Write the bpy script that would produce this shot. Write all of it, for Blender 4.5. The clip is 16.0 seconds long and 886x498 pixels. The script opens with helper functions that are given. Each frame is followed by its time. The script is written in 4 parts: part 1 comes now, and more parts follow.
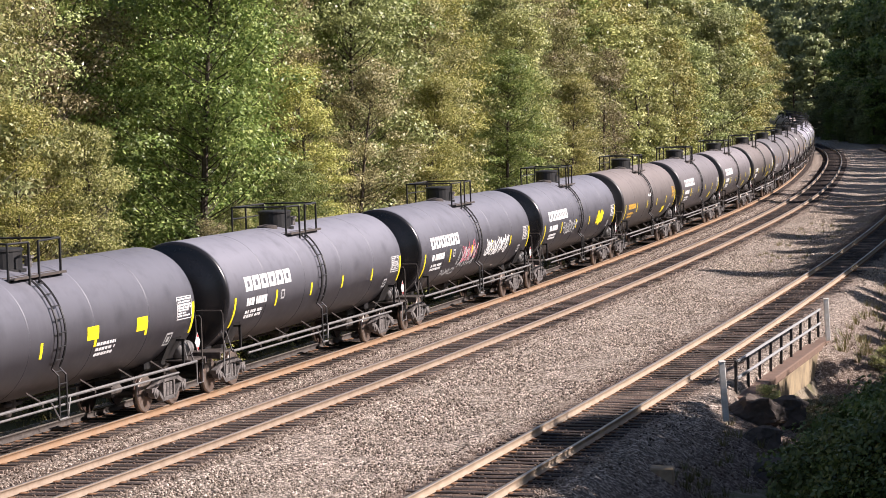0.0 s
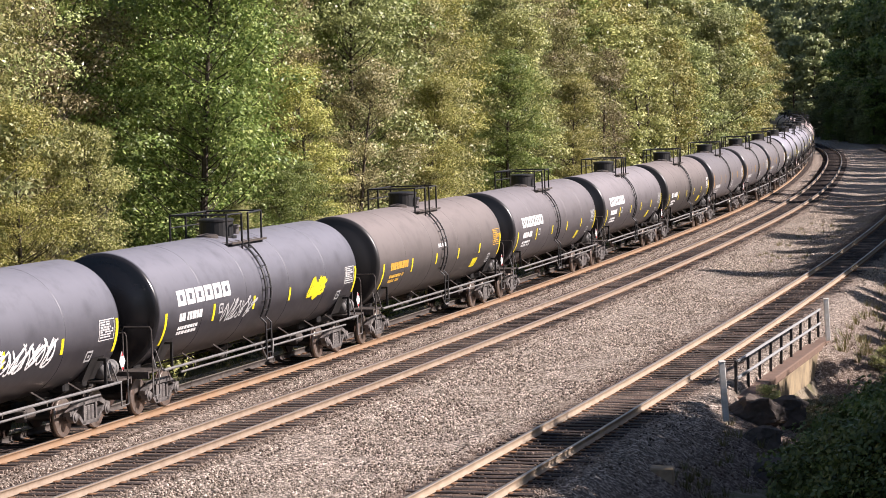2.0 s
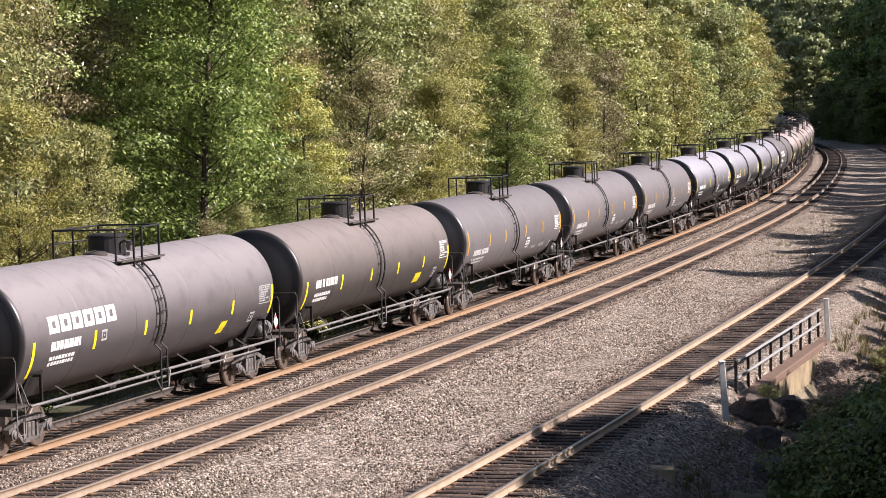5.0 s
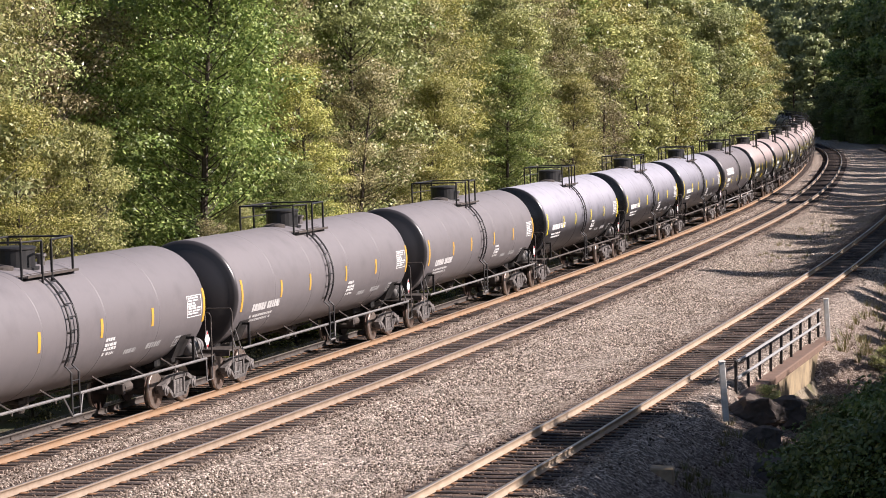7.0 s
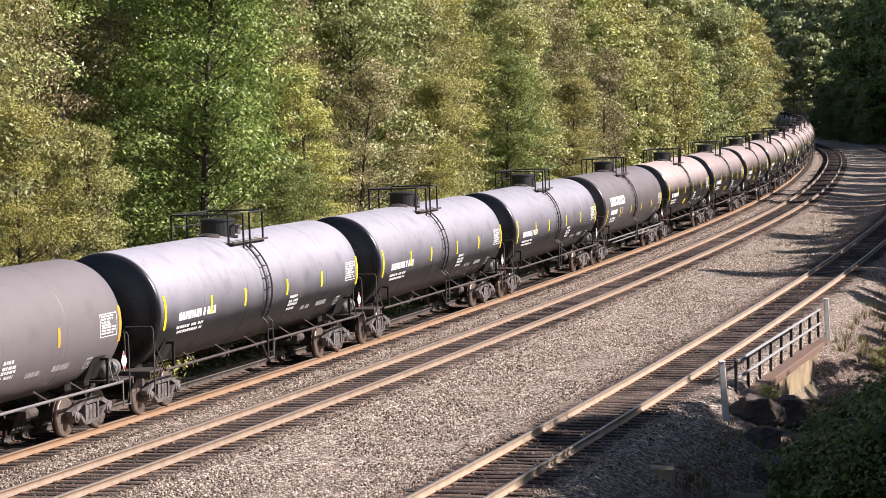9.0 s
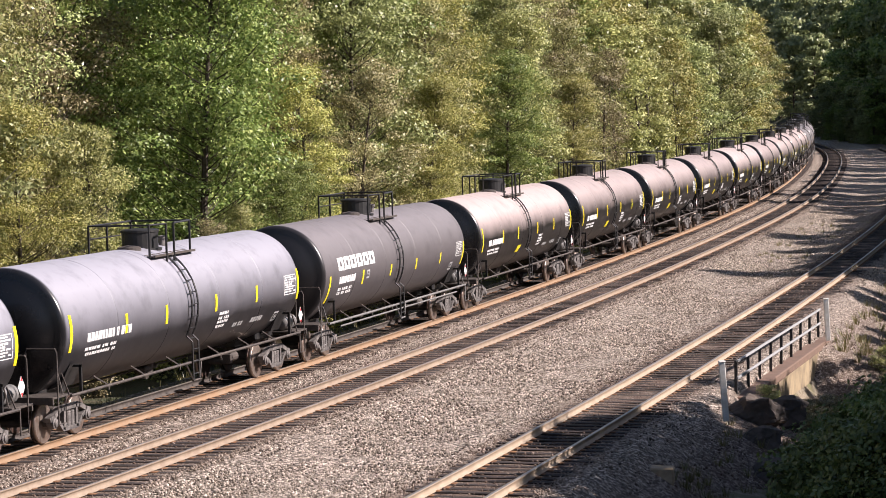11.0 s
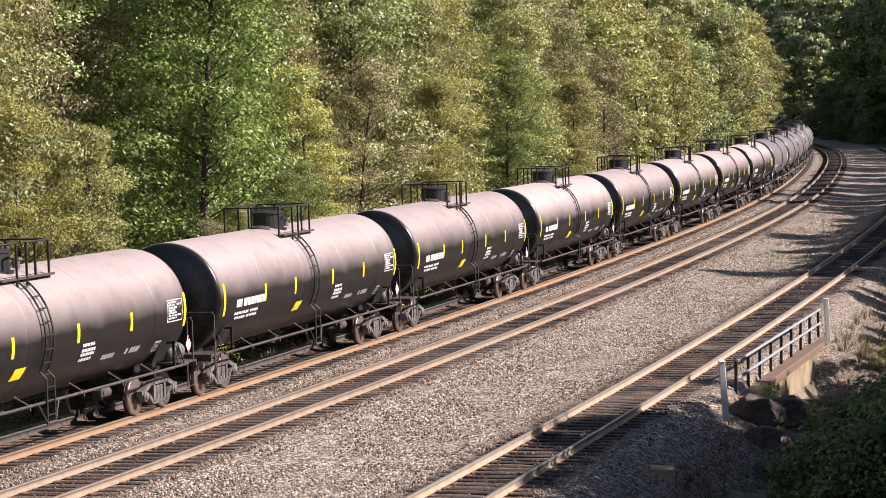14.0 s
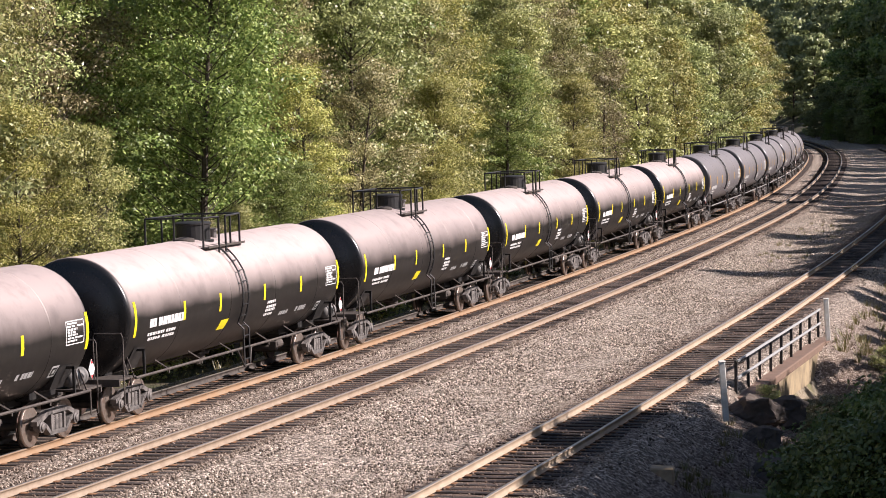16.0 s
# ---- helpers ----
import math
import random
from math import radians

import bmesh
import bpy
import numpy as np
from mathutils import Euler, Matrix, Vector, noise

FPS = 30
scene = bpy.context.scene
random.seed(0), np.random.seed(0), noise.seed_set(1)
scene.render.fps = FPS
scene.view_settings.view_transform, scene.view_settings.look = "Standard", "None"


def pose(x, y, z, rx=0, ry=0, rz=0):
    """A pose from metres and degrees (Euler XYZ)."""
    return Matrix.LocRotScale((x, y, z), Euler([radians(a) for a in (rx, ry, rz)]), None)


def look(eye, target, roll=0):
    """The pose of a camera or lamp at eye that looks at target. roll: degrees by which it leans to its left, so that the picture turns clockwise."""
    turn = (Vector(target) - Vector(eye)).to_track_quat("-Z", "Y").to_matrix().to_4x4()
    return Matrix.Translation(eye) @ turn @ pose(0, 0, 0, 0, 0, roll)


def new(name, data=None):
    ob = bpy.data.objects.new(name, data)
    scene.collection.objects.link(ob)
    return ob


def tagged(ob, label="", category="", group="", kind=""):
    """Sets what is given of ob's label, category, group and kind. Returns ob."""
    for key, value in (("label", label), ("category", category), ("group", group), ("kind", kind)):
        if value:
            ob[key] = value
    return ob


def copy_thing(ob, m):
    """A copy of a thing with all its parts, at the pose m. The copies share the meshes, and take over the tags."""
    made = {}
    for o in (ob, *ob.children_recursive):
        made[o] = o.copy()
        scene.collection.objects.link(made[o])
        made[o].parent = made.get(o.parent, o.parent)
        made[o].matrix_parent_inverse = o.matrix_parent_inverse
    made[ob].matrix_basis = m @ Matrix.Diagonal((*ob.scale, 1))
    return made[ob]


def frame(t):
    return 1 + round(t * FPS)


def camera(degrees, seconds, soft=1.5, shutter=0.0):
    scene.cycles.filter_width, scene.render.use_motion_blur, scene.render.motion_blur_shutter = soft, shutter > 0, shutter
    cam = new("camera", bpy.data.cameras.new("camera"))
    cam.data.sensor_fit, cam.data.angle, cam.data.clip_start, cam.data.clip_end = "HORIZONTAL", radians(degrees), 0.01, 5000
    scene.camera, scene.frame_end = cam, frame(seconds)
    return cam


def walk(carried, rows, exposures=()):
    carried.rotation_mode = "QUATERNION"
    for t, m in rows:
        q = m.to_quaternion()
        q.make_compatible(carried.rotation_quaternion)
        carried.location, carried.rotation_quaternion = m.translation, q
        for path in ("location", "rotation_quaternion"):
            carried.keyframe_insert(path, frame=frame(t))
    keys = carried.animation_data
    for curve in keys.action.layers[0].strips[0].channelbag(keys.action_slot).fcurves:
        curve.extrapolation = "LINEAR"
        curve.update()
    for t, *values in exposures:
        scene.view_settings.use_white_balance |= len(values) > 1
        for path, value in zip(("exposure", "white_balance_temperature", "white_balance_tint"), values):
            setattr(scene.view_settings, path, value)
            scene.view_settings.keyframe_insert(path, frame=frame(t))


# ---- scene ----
cam = camera(19.46, 16.0, soft=0.4)
EYE = Vector((0, 0, 7.841))
TILT, ROLL = -3.469, -0.688
CAM = look(EYE, EYE + Vector((0, math.cos(radians(TILT)), math.sin(radians(TILT)))), ROLL)
walk(cam, [(0, CAM), (16, CAM)], exposures=[(0, 0.96, 6350, 17), (16, 0.96, 6350, 17)])

# ---- light ----
SUN_EL, SUN_AZ = 36.0, -7.0      # azimuth from +x towards +y
sd = Vector((math.cos(radians(SUN_AZ)) * math.cos(radians(SUN_EL)), math.sin(radians(SUN_AZ)) * math.cos(radians(SUN_EL)), math.sin(radians(SUN_EL))))
world = bpy.data.worlds.new("sky")
scene.world = world
world.use_nodes = True
wn = world.node_tree.nodes
sky = wn.new("ShaderNodeTexSky")
sky.sky_type, sky.sun_disc = "NISHITA", False
sky.sun_elevation, sky.sun_rotation = radians(SUN_EL), radians(90 - SUN_AZ)
world.node_tree.links.new(sky.outputs[0], wn["Background"].inputs[0])
wn["Background"].inputs[1].default_value = 0.05
sun = new("sun", bpy.data.lights.new("sun", "SUN"))
sun.data.energy, sun.data.angle, sun.data.color = 5.0, radians(0.53), (1.0, 0.91, 0.83)
sun.matrix_world = look(sd * 300, (0, 0, 0))


# ---- materials ----
class Nodes:
    """A node material under construction."""
    def __init__(self, name):
        self.m = bpy.data.materials.new(name)
        self.m.use_nodes = True
        self.t = self.m.node_tree
        self.b = self.t.nodes["Principled BSDF"]
        self.co = self.t.nodes.new("ShaderNodeTexCoord")

    def n(self, kind, **kw):
        node = self.t.nodes.new(kind)
        for k, v in kw.items():
            node.inputs[k].default_value = v
        return node

    def l(self, a, b):
        self.t.links.new(a, b)

    def noise(self, scale, detail=4.0, rough=0.6, src="Object"):
        x = self.n("ShaderNodeTexNoise", Scale=scale, Detail=detail, Roughness=rough)
        self.l(self.co.outputs[src], x.inputs["Vector"])
        return x.outputs["Fac"]

    def ramp(self, fac, stops):
        r = self.t.nodes.new("ShaderNodeValToRGB")
        e = r.color_ramp.elements
        while len(e) < len(stops):
            e.new(0.5)
        for el, (p, c) in zip(e, stops):
            el.position, el.color = p, (*c, 1) if len(c) == 3 else c
        self.l(fac, r.inputs[0])
        return r.outputs[0]

    def mix(self, fac, a, b, kind="MIX"):
        x = self.t.nodes.new("ShaderNodeMix")
        x.data_type, x.blend_type = "RGBA", kind
        for sock, v in ((x.inputs[0], fac), (x.inputs[6], a), (x.inputs[7], b)):
            if isinstance(v, (int, float)):
                sock.default_value = v
            elif isinstance(v, tuple):
                sock.default_value = (*v, 1)
            else:
                self.l(v, sock)
        return x.outputs[2]

    def math(self, op, a, b=0.0):
        x = self.t.nodes.new("ShaderNodeMath")
        x.operation = op
        for sock, v in ((x.inputs[0], a), (x.inputs[1], b)):
            if isinstance(v, (int, float)):
                sock.default_value = v
            else:
                self.l(v, sock)
        return x.outputs[0]

    def bump(self, h, strength, dist):
        x = self.n("ShaderNodeBump", Strength=strength, Distance=dist)
        self.l(h, x.inputs["Height"])
        self.l(x.outputs[0], self.b.inputs["Normal"])

    def base(self, c):
        if isinstance(c, tuple):
            self.b.inputs["Base Color"].default_value = (*c, 1)
        else:
            self.l(c, self.b.inputs["Base Color"])

    def rough(self, r, metal=0.0):
        if isinstance(r, (int, float)):
            self.b.inputs["Roughness"].default_value = r
        else:
            self.l(r, self.b.inputs["Roughness"])
        self.b.inputs["Metallic"].default_value = metal
        return self.m


def worn(name, c, c2, scale=6.0, rough=0.6, metal=0.0, bump=0.2, fine=40.0):
    k = Nodes(name)
    col = k.mix(k.ramp(k.noise(scale), [(0.38, (0, 0, 0)), (0.66, (1, 1, 1))]), c, c2)
    k.base(k.mix(k.math("MULTIPLY", k.noise(fine, 3), 0.5), col, tuple(x * 0.55 for x in c)))
    if bump:
        k.bump(k.noise(fine), bump, 0.01)
    return k.rough(rough, metal)


def tank_paint(name, c, dust_sheen, dust_sheen_amount, rough, low=2.3, high=3.3, streak=0.25, sheen=0.25):
    """Paint that has weathered: dusty coat and painted-in sheen on the upper half, streaks running down it, finely
    sooted, painted shade on the heads.
    """
    k = Nodes(name)
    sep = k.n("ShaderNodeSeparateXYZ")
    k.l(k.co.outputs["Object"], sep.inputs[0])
    # Upper half lightens with height, for a dusty top and for painted sheen alike.
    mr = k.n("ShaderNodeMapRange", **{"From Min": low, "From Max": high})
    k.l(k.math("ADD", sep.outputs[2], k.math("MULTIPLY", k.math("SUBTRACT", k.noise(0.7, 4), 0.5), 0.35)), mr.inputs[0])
    mp = k.n("ShaderNodeMapping", Scale=(5.0, 0.5, 0.5))
    k.l(k.co.outputs["Object"], mp.inputs[0])
    st = k.n("ShaderNodeTexNoise", Scale=1.2, Detail=6.0)
    k.l(mp.outputs[0], st.inputs["Vector"])
    sr = k.ramp(st.outputs["Fac"], [(0.42, (0, 0, 0)), (0.75, (1, 1, 1))])
    oi = k.t.nodes.new("ShaderNodeObjectInfo")
    # Keeps the lighter top colour off the heads, which are painted as shaded.
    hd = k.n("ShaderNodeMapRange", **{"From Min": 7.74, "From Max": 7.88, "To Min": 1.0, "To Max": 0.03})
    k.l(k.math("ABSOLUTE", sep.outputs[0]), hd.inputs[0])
    amount = k.math("MULTIPLY", k.math("MULTIPLY", k.math("MULTIPLY", mr.outputs[0], hd.outputs[0]), dust_sheen_amount), k.math("ADD", 0.75, k.math("MULTIPLY", oi.outputs["Random"], 0.5)))
    col = k.mix(amount, c, dust_sheen)
    col = k.mix(k.math("MULTIPLY", k.math("MULTIPLY", sr, hd.outputs[0]), 0.16 * streak), col, dust_sheen)
    col = k.mix(k.math("MULTIPLY", k.ramp(k.noise(1.6, 6), [(0.5, (0, 0, 0)), (0.75, (1, 1, 1))]), 0.35), col, tuple(x * 0.6 for x in c))
    # Shade of the end heads, put into the colour as a near-black mix.
    head_shade = k.n("ShaderNodeMapRange", **{"From Min": 7.80, "From Max": 7.86, "To Min": 0.0, "To Max": 0.8})
    k.l(k.math("ABSOLUTE", sep.outputs[0]), head_shade.inputs[0])
    k.base(k.mix(head_shade.outputs[0], col, (0.010, 0.010, 0.011)))
    k.bump(k.noise(2.2, 3), 0.06, 0.03)
    k.b.inputs["Sheen Roughness"].default_value = 0.5
    k.l(k.math("MULTIPLY", amount, sheen), k.b.inputs["Sheen Weight"])
    k.b.inputs["Sheen Tint"].default_value = (*dust_sheen, 1)
    r = k.math("ADD", rough, k.math("MULTIPLY", k.noise(3.0, 4), 0.12))
    r = k.math("SUBTRACT", r, k.math("MULTIPLY", head_shade.outputs[0], 0.14))
    return k.rough(k.math("ADD", r, k.math("MULTIPLY", amount, 0.25)))


def leafy(name, c1, c2, c3, trans=0.22):
    k = Nodes(name)
    g = k.t.nodes.new("ShaderNodeNewGeometry")
    oi = k.t.nodes.new("ShaderNodeObjectInfo")
    col = k.ramp(g.outputs["Random Per Island"], [(0.0, c1), (0.5, c2), (0.95, c3)])
    hs = k.n("ShaderNodeHueSaturation", Saturation=1.0)
    k.l(k.math("ADD", 0.486, k.math("MULTIPLY", oi.outputs["Random"], 0.022)), hs.inputs["Hue"])
    k.l(k.math("ADD", 0.75, k.math("MULTIPLY", oi.outputs["Random"], 0.5)), hs.inputs["Value"])
    k.l(col, hs.inputs["Color"])
    k.base(hs.outputs[0])
    k.rough(0.43)
    tr = k.t.nodes.new("ShaderNodeBsdfTranslucent")
    k.l(hs.outputs[0], tr.inputs[0])
    ms = k.n("ShaderNodeMixShader", Fac=trans)
    k.l(k.b.outputs[0], ms.inputs[1])
    k.l(tr.outputs[0], ms.inputs[2])
    k.l(ms.outputs[0], k.t.nodes["Material Output"].inputs[0])
    return k.m


def ballast_material(name, stone=False):
    k = Nodes(name)
    if stone:
        g = k.t.nodes.new("ShaderNodeNewGeometry")
        rnd = g.outputs["Random Per Island"]
    else:
        v = k.n("ShaderNodeTexVoronoi", Scale=17.0)
        k.l(k.co.outputs["Object"], v.inputs["Vector"])
        s = k.t.nodes.new("ShaderNodeSeparateColor")
        k.l(v.outputs["Color"], s.inputs[0])
        rnd = s.outputs[0]
    col = k.ramp(rnd, [(0.0, (0.035, 0.026, 0.02)), (0.35, (0.155, 0.12, 0.092)), (0.68, (0.38, 0.31, 0.248)), (1.0, (0.87, 0.75, 0.64))])
    # Holds the rust along the tracks and the shade painted on the right bank.
    at = k.t.nodes.new("ShaderNodeAttribute")
    at.attribute_name = "rust"
    soil = k.math("MULTIPLY", at.outputs["Fac"], k.ramp(k.noise(1.3, 5), [(0.3, (0.7, 0.7, 0.7)), (0.6, (1, 1, 1))]))
    col = k.mix(k.math("MULTIPLY", soil, 0.92), col, (0.115, 0.07, 0.05))
    col = k.mix(k.ramp(k.noise(0.25, 5), [(0.4, (0, 0, 0)), (0.8, (0.35, 0.35, 0.35))]), col, (0.2, 0.17, 0.13))
    k.base(col)
    if not stone:
        h = k.math("SUBTRACT", 1.0, v.outputs["Distance"])
        k.bump(k.math("ADD", h, k.noise(40, 2)), 1.0, 0.05)
    return k.rough(0.9)


M_BALLAST = ballast_material("ballast_gravel")
M_STONE = ballast_material("ballast_stone", True)
def soil_material():
    k = Nodes("leaf_litter")
    at = k.t.nodes.new("ShaderNodeAttribute")
    at.attribute_name = "gravel"
    leaf = k.mix(k.ramp(k.noise(0.8, 5), [(0.35, (0, 0, 0)), (0.65, (1, 1, 1))]), (0.07, 0.055, 0.03), (0.05, 0.06, 0.02))
    grit = k.mix(k.ramp(k.noise(9.0, 5), [(0.35, (0, 0, 0)), (0.65, (1, 1, 1))]), (0.30, 0.25, 0.19), (0.15, 0.12, 0.075))
    grit = k.mix(k.ramp(k.noise(0.9, 5), [(0.5, (0, 0, 0)), (0.62, (0.8, 0.8, 0.8))]), grit, (0.12, 0.115, 0.045))
    k.base(k.mix(at.outputs["Fac"], leaf, grit))
    k.bump(k.noise(14.0, 4), 0.9, 0.06)
    return k.rough(0.95)


M_SOIL = soil_material()
M_TIE = worn("creosoted_timber", (0.018, 0.012, 0.010), (0.05, 0.031, 0.023), 3.0, 0.9, 0, 0.5, 30)
M_RAIL = worn("rusted_rail_steel", (0.33, 0.255, 0.18), (0.42, 0.335, 0.25), 2.5, 0.7, 0.0, 0.3, 60)
M_RAIL_BROWN = worn("brown_rail_steel", (0.25, 0.185, 0.13), (0.34, 0.265, 0.195), 2.5, 0.7, 0.0, 0.3, 60)
M_RAIL_ORANGE = worn("orange_rusted_rail_steel", (0.27, 0.165, 0.09), (0.29, 0.205, 0.135), 2.0, 0.75, 0.0, 0.3, 60)
M_HEAD = worn("polished_rail_head", (0.42, 0.36, 0.31), (0.5, 0.46, 0.42), 3, 0.38, 0.75, 0.05, 60)
M_PLATE = worn("rusty_plate", (0.22, 0.11, 0.05), (0.13, 0.07, 0.04), 8, 0.8, 0.2)
M_BLACK = worn("black_painted_steel", (0.012, 0.012, 0.013), (0.03, 0.028, 0.026), 4, 0.5, 0.0, 0.1)
M_GRIME = worn("grimy_steel", (0.06, 0.05, 0.045), (0.12, 0.10, 0.085), 5, 0.7, 0.2, 0.3)
M_CAST = worn("dusty_cast_steel", (0.10, 0.092, 0.088), (0.26, 0.235, 0.22), 6, 0.65, 0.3, 0.3)
M_WHEEL = worn("rusty_wheel_steel", (0.035, 0.024, 0.02), (0.12, 0.06, 0.038), 4, 0.6, 0.3, 0.2)
M_TREAD = worn("bright_wheel_tread", (0.45, 0.38, 0.33), (0.35, 0.25, 0.2), 6, 0.4, 0.8, 0.0)
M_GREYBAR = worn("worn_grey_paint", (0.16, 0.155, 0.15), (0.25, 0.24, 0.23), 5, 0.55, 0.1, 0.1)
M_YELLOW = worn("yellow_reflective_tape", (0.85, 0.72, 0.015), (0.78, 0.64, 0.02), 4, 0.4, 0, 0.0)
M_AMBER = worn("amber_lettering", (0.6, 0.34, 0.04), (0.5, 0.3, 0.06), 5, 0.6, 0, 0.0)
M_WHITE = worn("white_stencil_paint", (0.74, 0.74, 0.73), (0.6, 0.59, 0.58), 5, 0.55, 0, 0.0)
M_DIM = worn("worn_white_stencil", (0.42, 0.42, 0.42), (0.34, 0.34, 0.34), 5, 0.6, 0, 0.0)
M_STENCIL = worn("aged_white_stencil", (0.58, 0.57, 0.56), (0.46, 0.45, 0.44), 5, 0.6, 0, 0.0)
M_RED = worn("red_placard", (0.6, 0.04, 0.05), (0.5, 0.06, 0.06), 5, 0.5, 0, 0.0)
M_PINK = worn("pink_spray_paint", (0.6, 0.16, 0.2), (0.45, 0.13, 0.17), 5, 0.6, 0, 0.0)
M_POST = worn("white_painted_post", (0.78, 0.77, 0.74), (0.6, 0.58, 0.52), 5, 0.6, 0, 0.2)
M_CONCRETE = worn("weathered_concrete", (0.36, 0.28, 0.17), (0.16, 0.12, 0.08), 1.6, 0.9, 0, 0.6, 18)
M_COPING = worn("rust_stained_coping", (0.2, 0.125, 0.09), (0.14, 0.095, 0.07), 3.0, 0.85, 0, 0.4, 18)
M_PALESTONE = worn("pale_weathered_stone", (0.5, 0.38, 0.25), (0.3, 0.22, 0.14), 3.0, 0.9, 0, 0.6, 18)
M_ROCK = worn("dark_stone", (0.12, 0.092, 0.075), (0.06, 0.05, 0.044), 2.0, 0.9, 0, 0.8, 9)
M_BARK = worn("grey_brown_bark", (0.09, 0.07, 0.055), (0.045, 0.036, 0.03), 6, 0.95, 0, 0.6, 25)
M_PALEBARK = worn("pale_bark", (0.45, 0.42, 0.38), (0.3, 0.27, 0.23), 6, 0.9, 0, 0.4, 25)
LEAVES = [
    leafy("maple_leaves", (0.075, 0.12, 0.026), (0.185, 0.262, 0.06), (0.40, 0.455, 0.15), 0.27),
    leafy("olive_leaves", (0.15, 0.165, 0.05), (0.31, 0.32, 0.105), (0.54, 0.52, 0.22), 0.24),
    leafy("yellow_green_leaves", (0.177, 0.187, 0.0382), (0.317, 0.315, 0.0764), (0.523, 0.474, 0.175), 0.2),
    leafy("browning_leaves", (0.125, 0.108, 0.05), (0.25, 0.22, 0.10), (0.44, 0.39, 0.20), 0.22),
    leafy("grey_green_leaves", (0.135, 0.165, 0.055), (0.265, 0.30, 0.105), (0.46, 0.49, 0.21), 0.24),
    # Leaf tones raised to put the distance haze into the colour.
    leafy("hazed_hill_leaves", (0.20, 0.25, 0.12), (0.34, 0.40, 0.19), (0.50, 0.54, 0.27), 0.35),
]
M_SHRUB = leafy("shrub_leaves", (0.06, 0.10, 0.025), (0.12, 0.175, 0.045), (0.22, 0.27, 0.085))
M_GRASS = leafy("grass_blades", (0.10, 0.11, 0.03), (0.17, 0.15, 0.05), (0.3, 0.25, 0.11))
PAINT = {
    # Second colour tops the tank: painted sheen on black and gloss, dust on dusty.
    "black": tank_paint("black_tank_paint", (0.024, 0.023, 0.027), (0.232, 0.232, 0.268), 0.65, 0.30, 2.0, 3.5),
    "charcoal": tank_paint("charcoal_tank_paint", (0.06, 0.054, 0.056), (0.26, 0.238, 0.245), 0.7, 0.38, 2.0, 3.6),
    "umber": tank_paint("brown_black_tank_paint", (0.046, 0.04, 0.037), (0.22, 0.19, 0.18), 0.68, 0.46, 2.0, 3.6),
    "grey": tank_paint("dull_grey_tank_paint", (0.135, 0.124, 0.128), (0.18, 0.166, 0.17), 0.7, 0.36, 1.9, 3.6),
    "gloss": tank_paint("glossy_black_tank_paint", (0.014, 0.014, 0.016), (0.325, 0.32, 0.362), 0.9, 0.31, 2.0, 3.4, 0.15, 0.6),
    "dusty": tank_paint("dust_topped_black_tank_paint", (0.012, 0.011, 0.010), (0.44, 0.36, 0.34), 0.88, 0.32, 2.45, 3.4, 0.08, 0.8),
}

# ---- the line of the tracks ----
S0, STEP = -420.0, 0.5
ARC = np.arange(S0, 700.0, STEP)
BEND = np.interp(ARC, [-120, -20, 40, 100, 160, 220, 280, 340, 600], [0, 0.0777, 0.0834, 0.0446, 0.0851, 0.0273, 0.0909, 0.1023, 0.10]) / 100
HEAD = -np.concatenate([[0], np.cumsum((BEND[1:] + BEND[:-1]) / 2 * STEP)])
I0 = int(round(-S0 / STEP))
HEAD += radians(17.802) - HEAD[I0]
PX = np.concatenate([[0], np.cumsum((np.sin(HEAD[1:]) + np.sin(HEAD[:-1])) / 2 * STEP)])
PY = np.concatenate([[0], np.cumsum((np.cos(HEAD[1:]) + np.cos(HEAD[:-1])) / 2 * STEP)])
PX += -17.126 - PX[I0]
PY += 35.0 - PY[I0]
CANT = 1.14
TRACK_B = 3.68


def track_c(s):
    """How far the siding lies from the line with the train."""
    return 11.57 + np.where(np.asarray(s) < 73, 0.45 * ((73 - np.asarray(s)) / 60.0) ** 2 * np.where(np.asarray(s) < -40, 0.0, 1.0) + np.where(np.asarray(s) < -40, 1.6, 0.0), 0.0)


def place(s, lat, z=0.0):
    """World points for arc length s, distance lat to the right of the train's line, height z."""
    s = np.asarray(s, float)
    h = np.interp(s, ARC, HEAD)
    return np.stack(np.broadcast_arrays(np.interp(s, ARC, PX) + np.cos(h) * lat, np.interp(s, ARC, PY) - np.sin(h) * lat, z), -1)


def along(s, lat=0.0, z=0.0, cant=0.0):
    """Pose whose x runs along the line, y to its left."""
    p = place(s, lat, z)
    return pose(p[0], p[1], p[2], 0, 0, 90 - math.degrees(np.interp(s, ARC, HEAD))) @ pose(0, 0, 0, -cant)


# ---- mesh helpers ----
def mesh_from(name, verts, faces, materials, smooth=False, index=None):
    """A mesh from arrays of points and of equal-sided faces."""
    verts, faces = np.asarray(verts, np.float32), np.asarray(faces, np.int32)
    me = bpy.data.meshes.new(name)
    n, k = faces.shape
    me.vertices.add(len(verts))
    me.vertices.foreach_set("co", verts.ravel())
    me.loops.add(n * k)
    me.loops.foreach_set("vertex_index", faces.ravel())
    me.polygons.add(n)
    me.polygons.foreach_set("loop_start", np.arange(0, n * k, k, dtype=np.int32))
    if index is not None:
        me.polygons.foreach_set("material_index", np.asarray(index, np.int32))
    if smooth:
        me.polygons.foreach_set("use_smooth", np.ones(n, bool))
    for m in materials:
        me.materials.append(m)
    me.update(calc_edges=True)
    return me


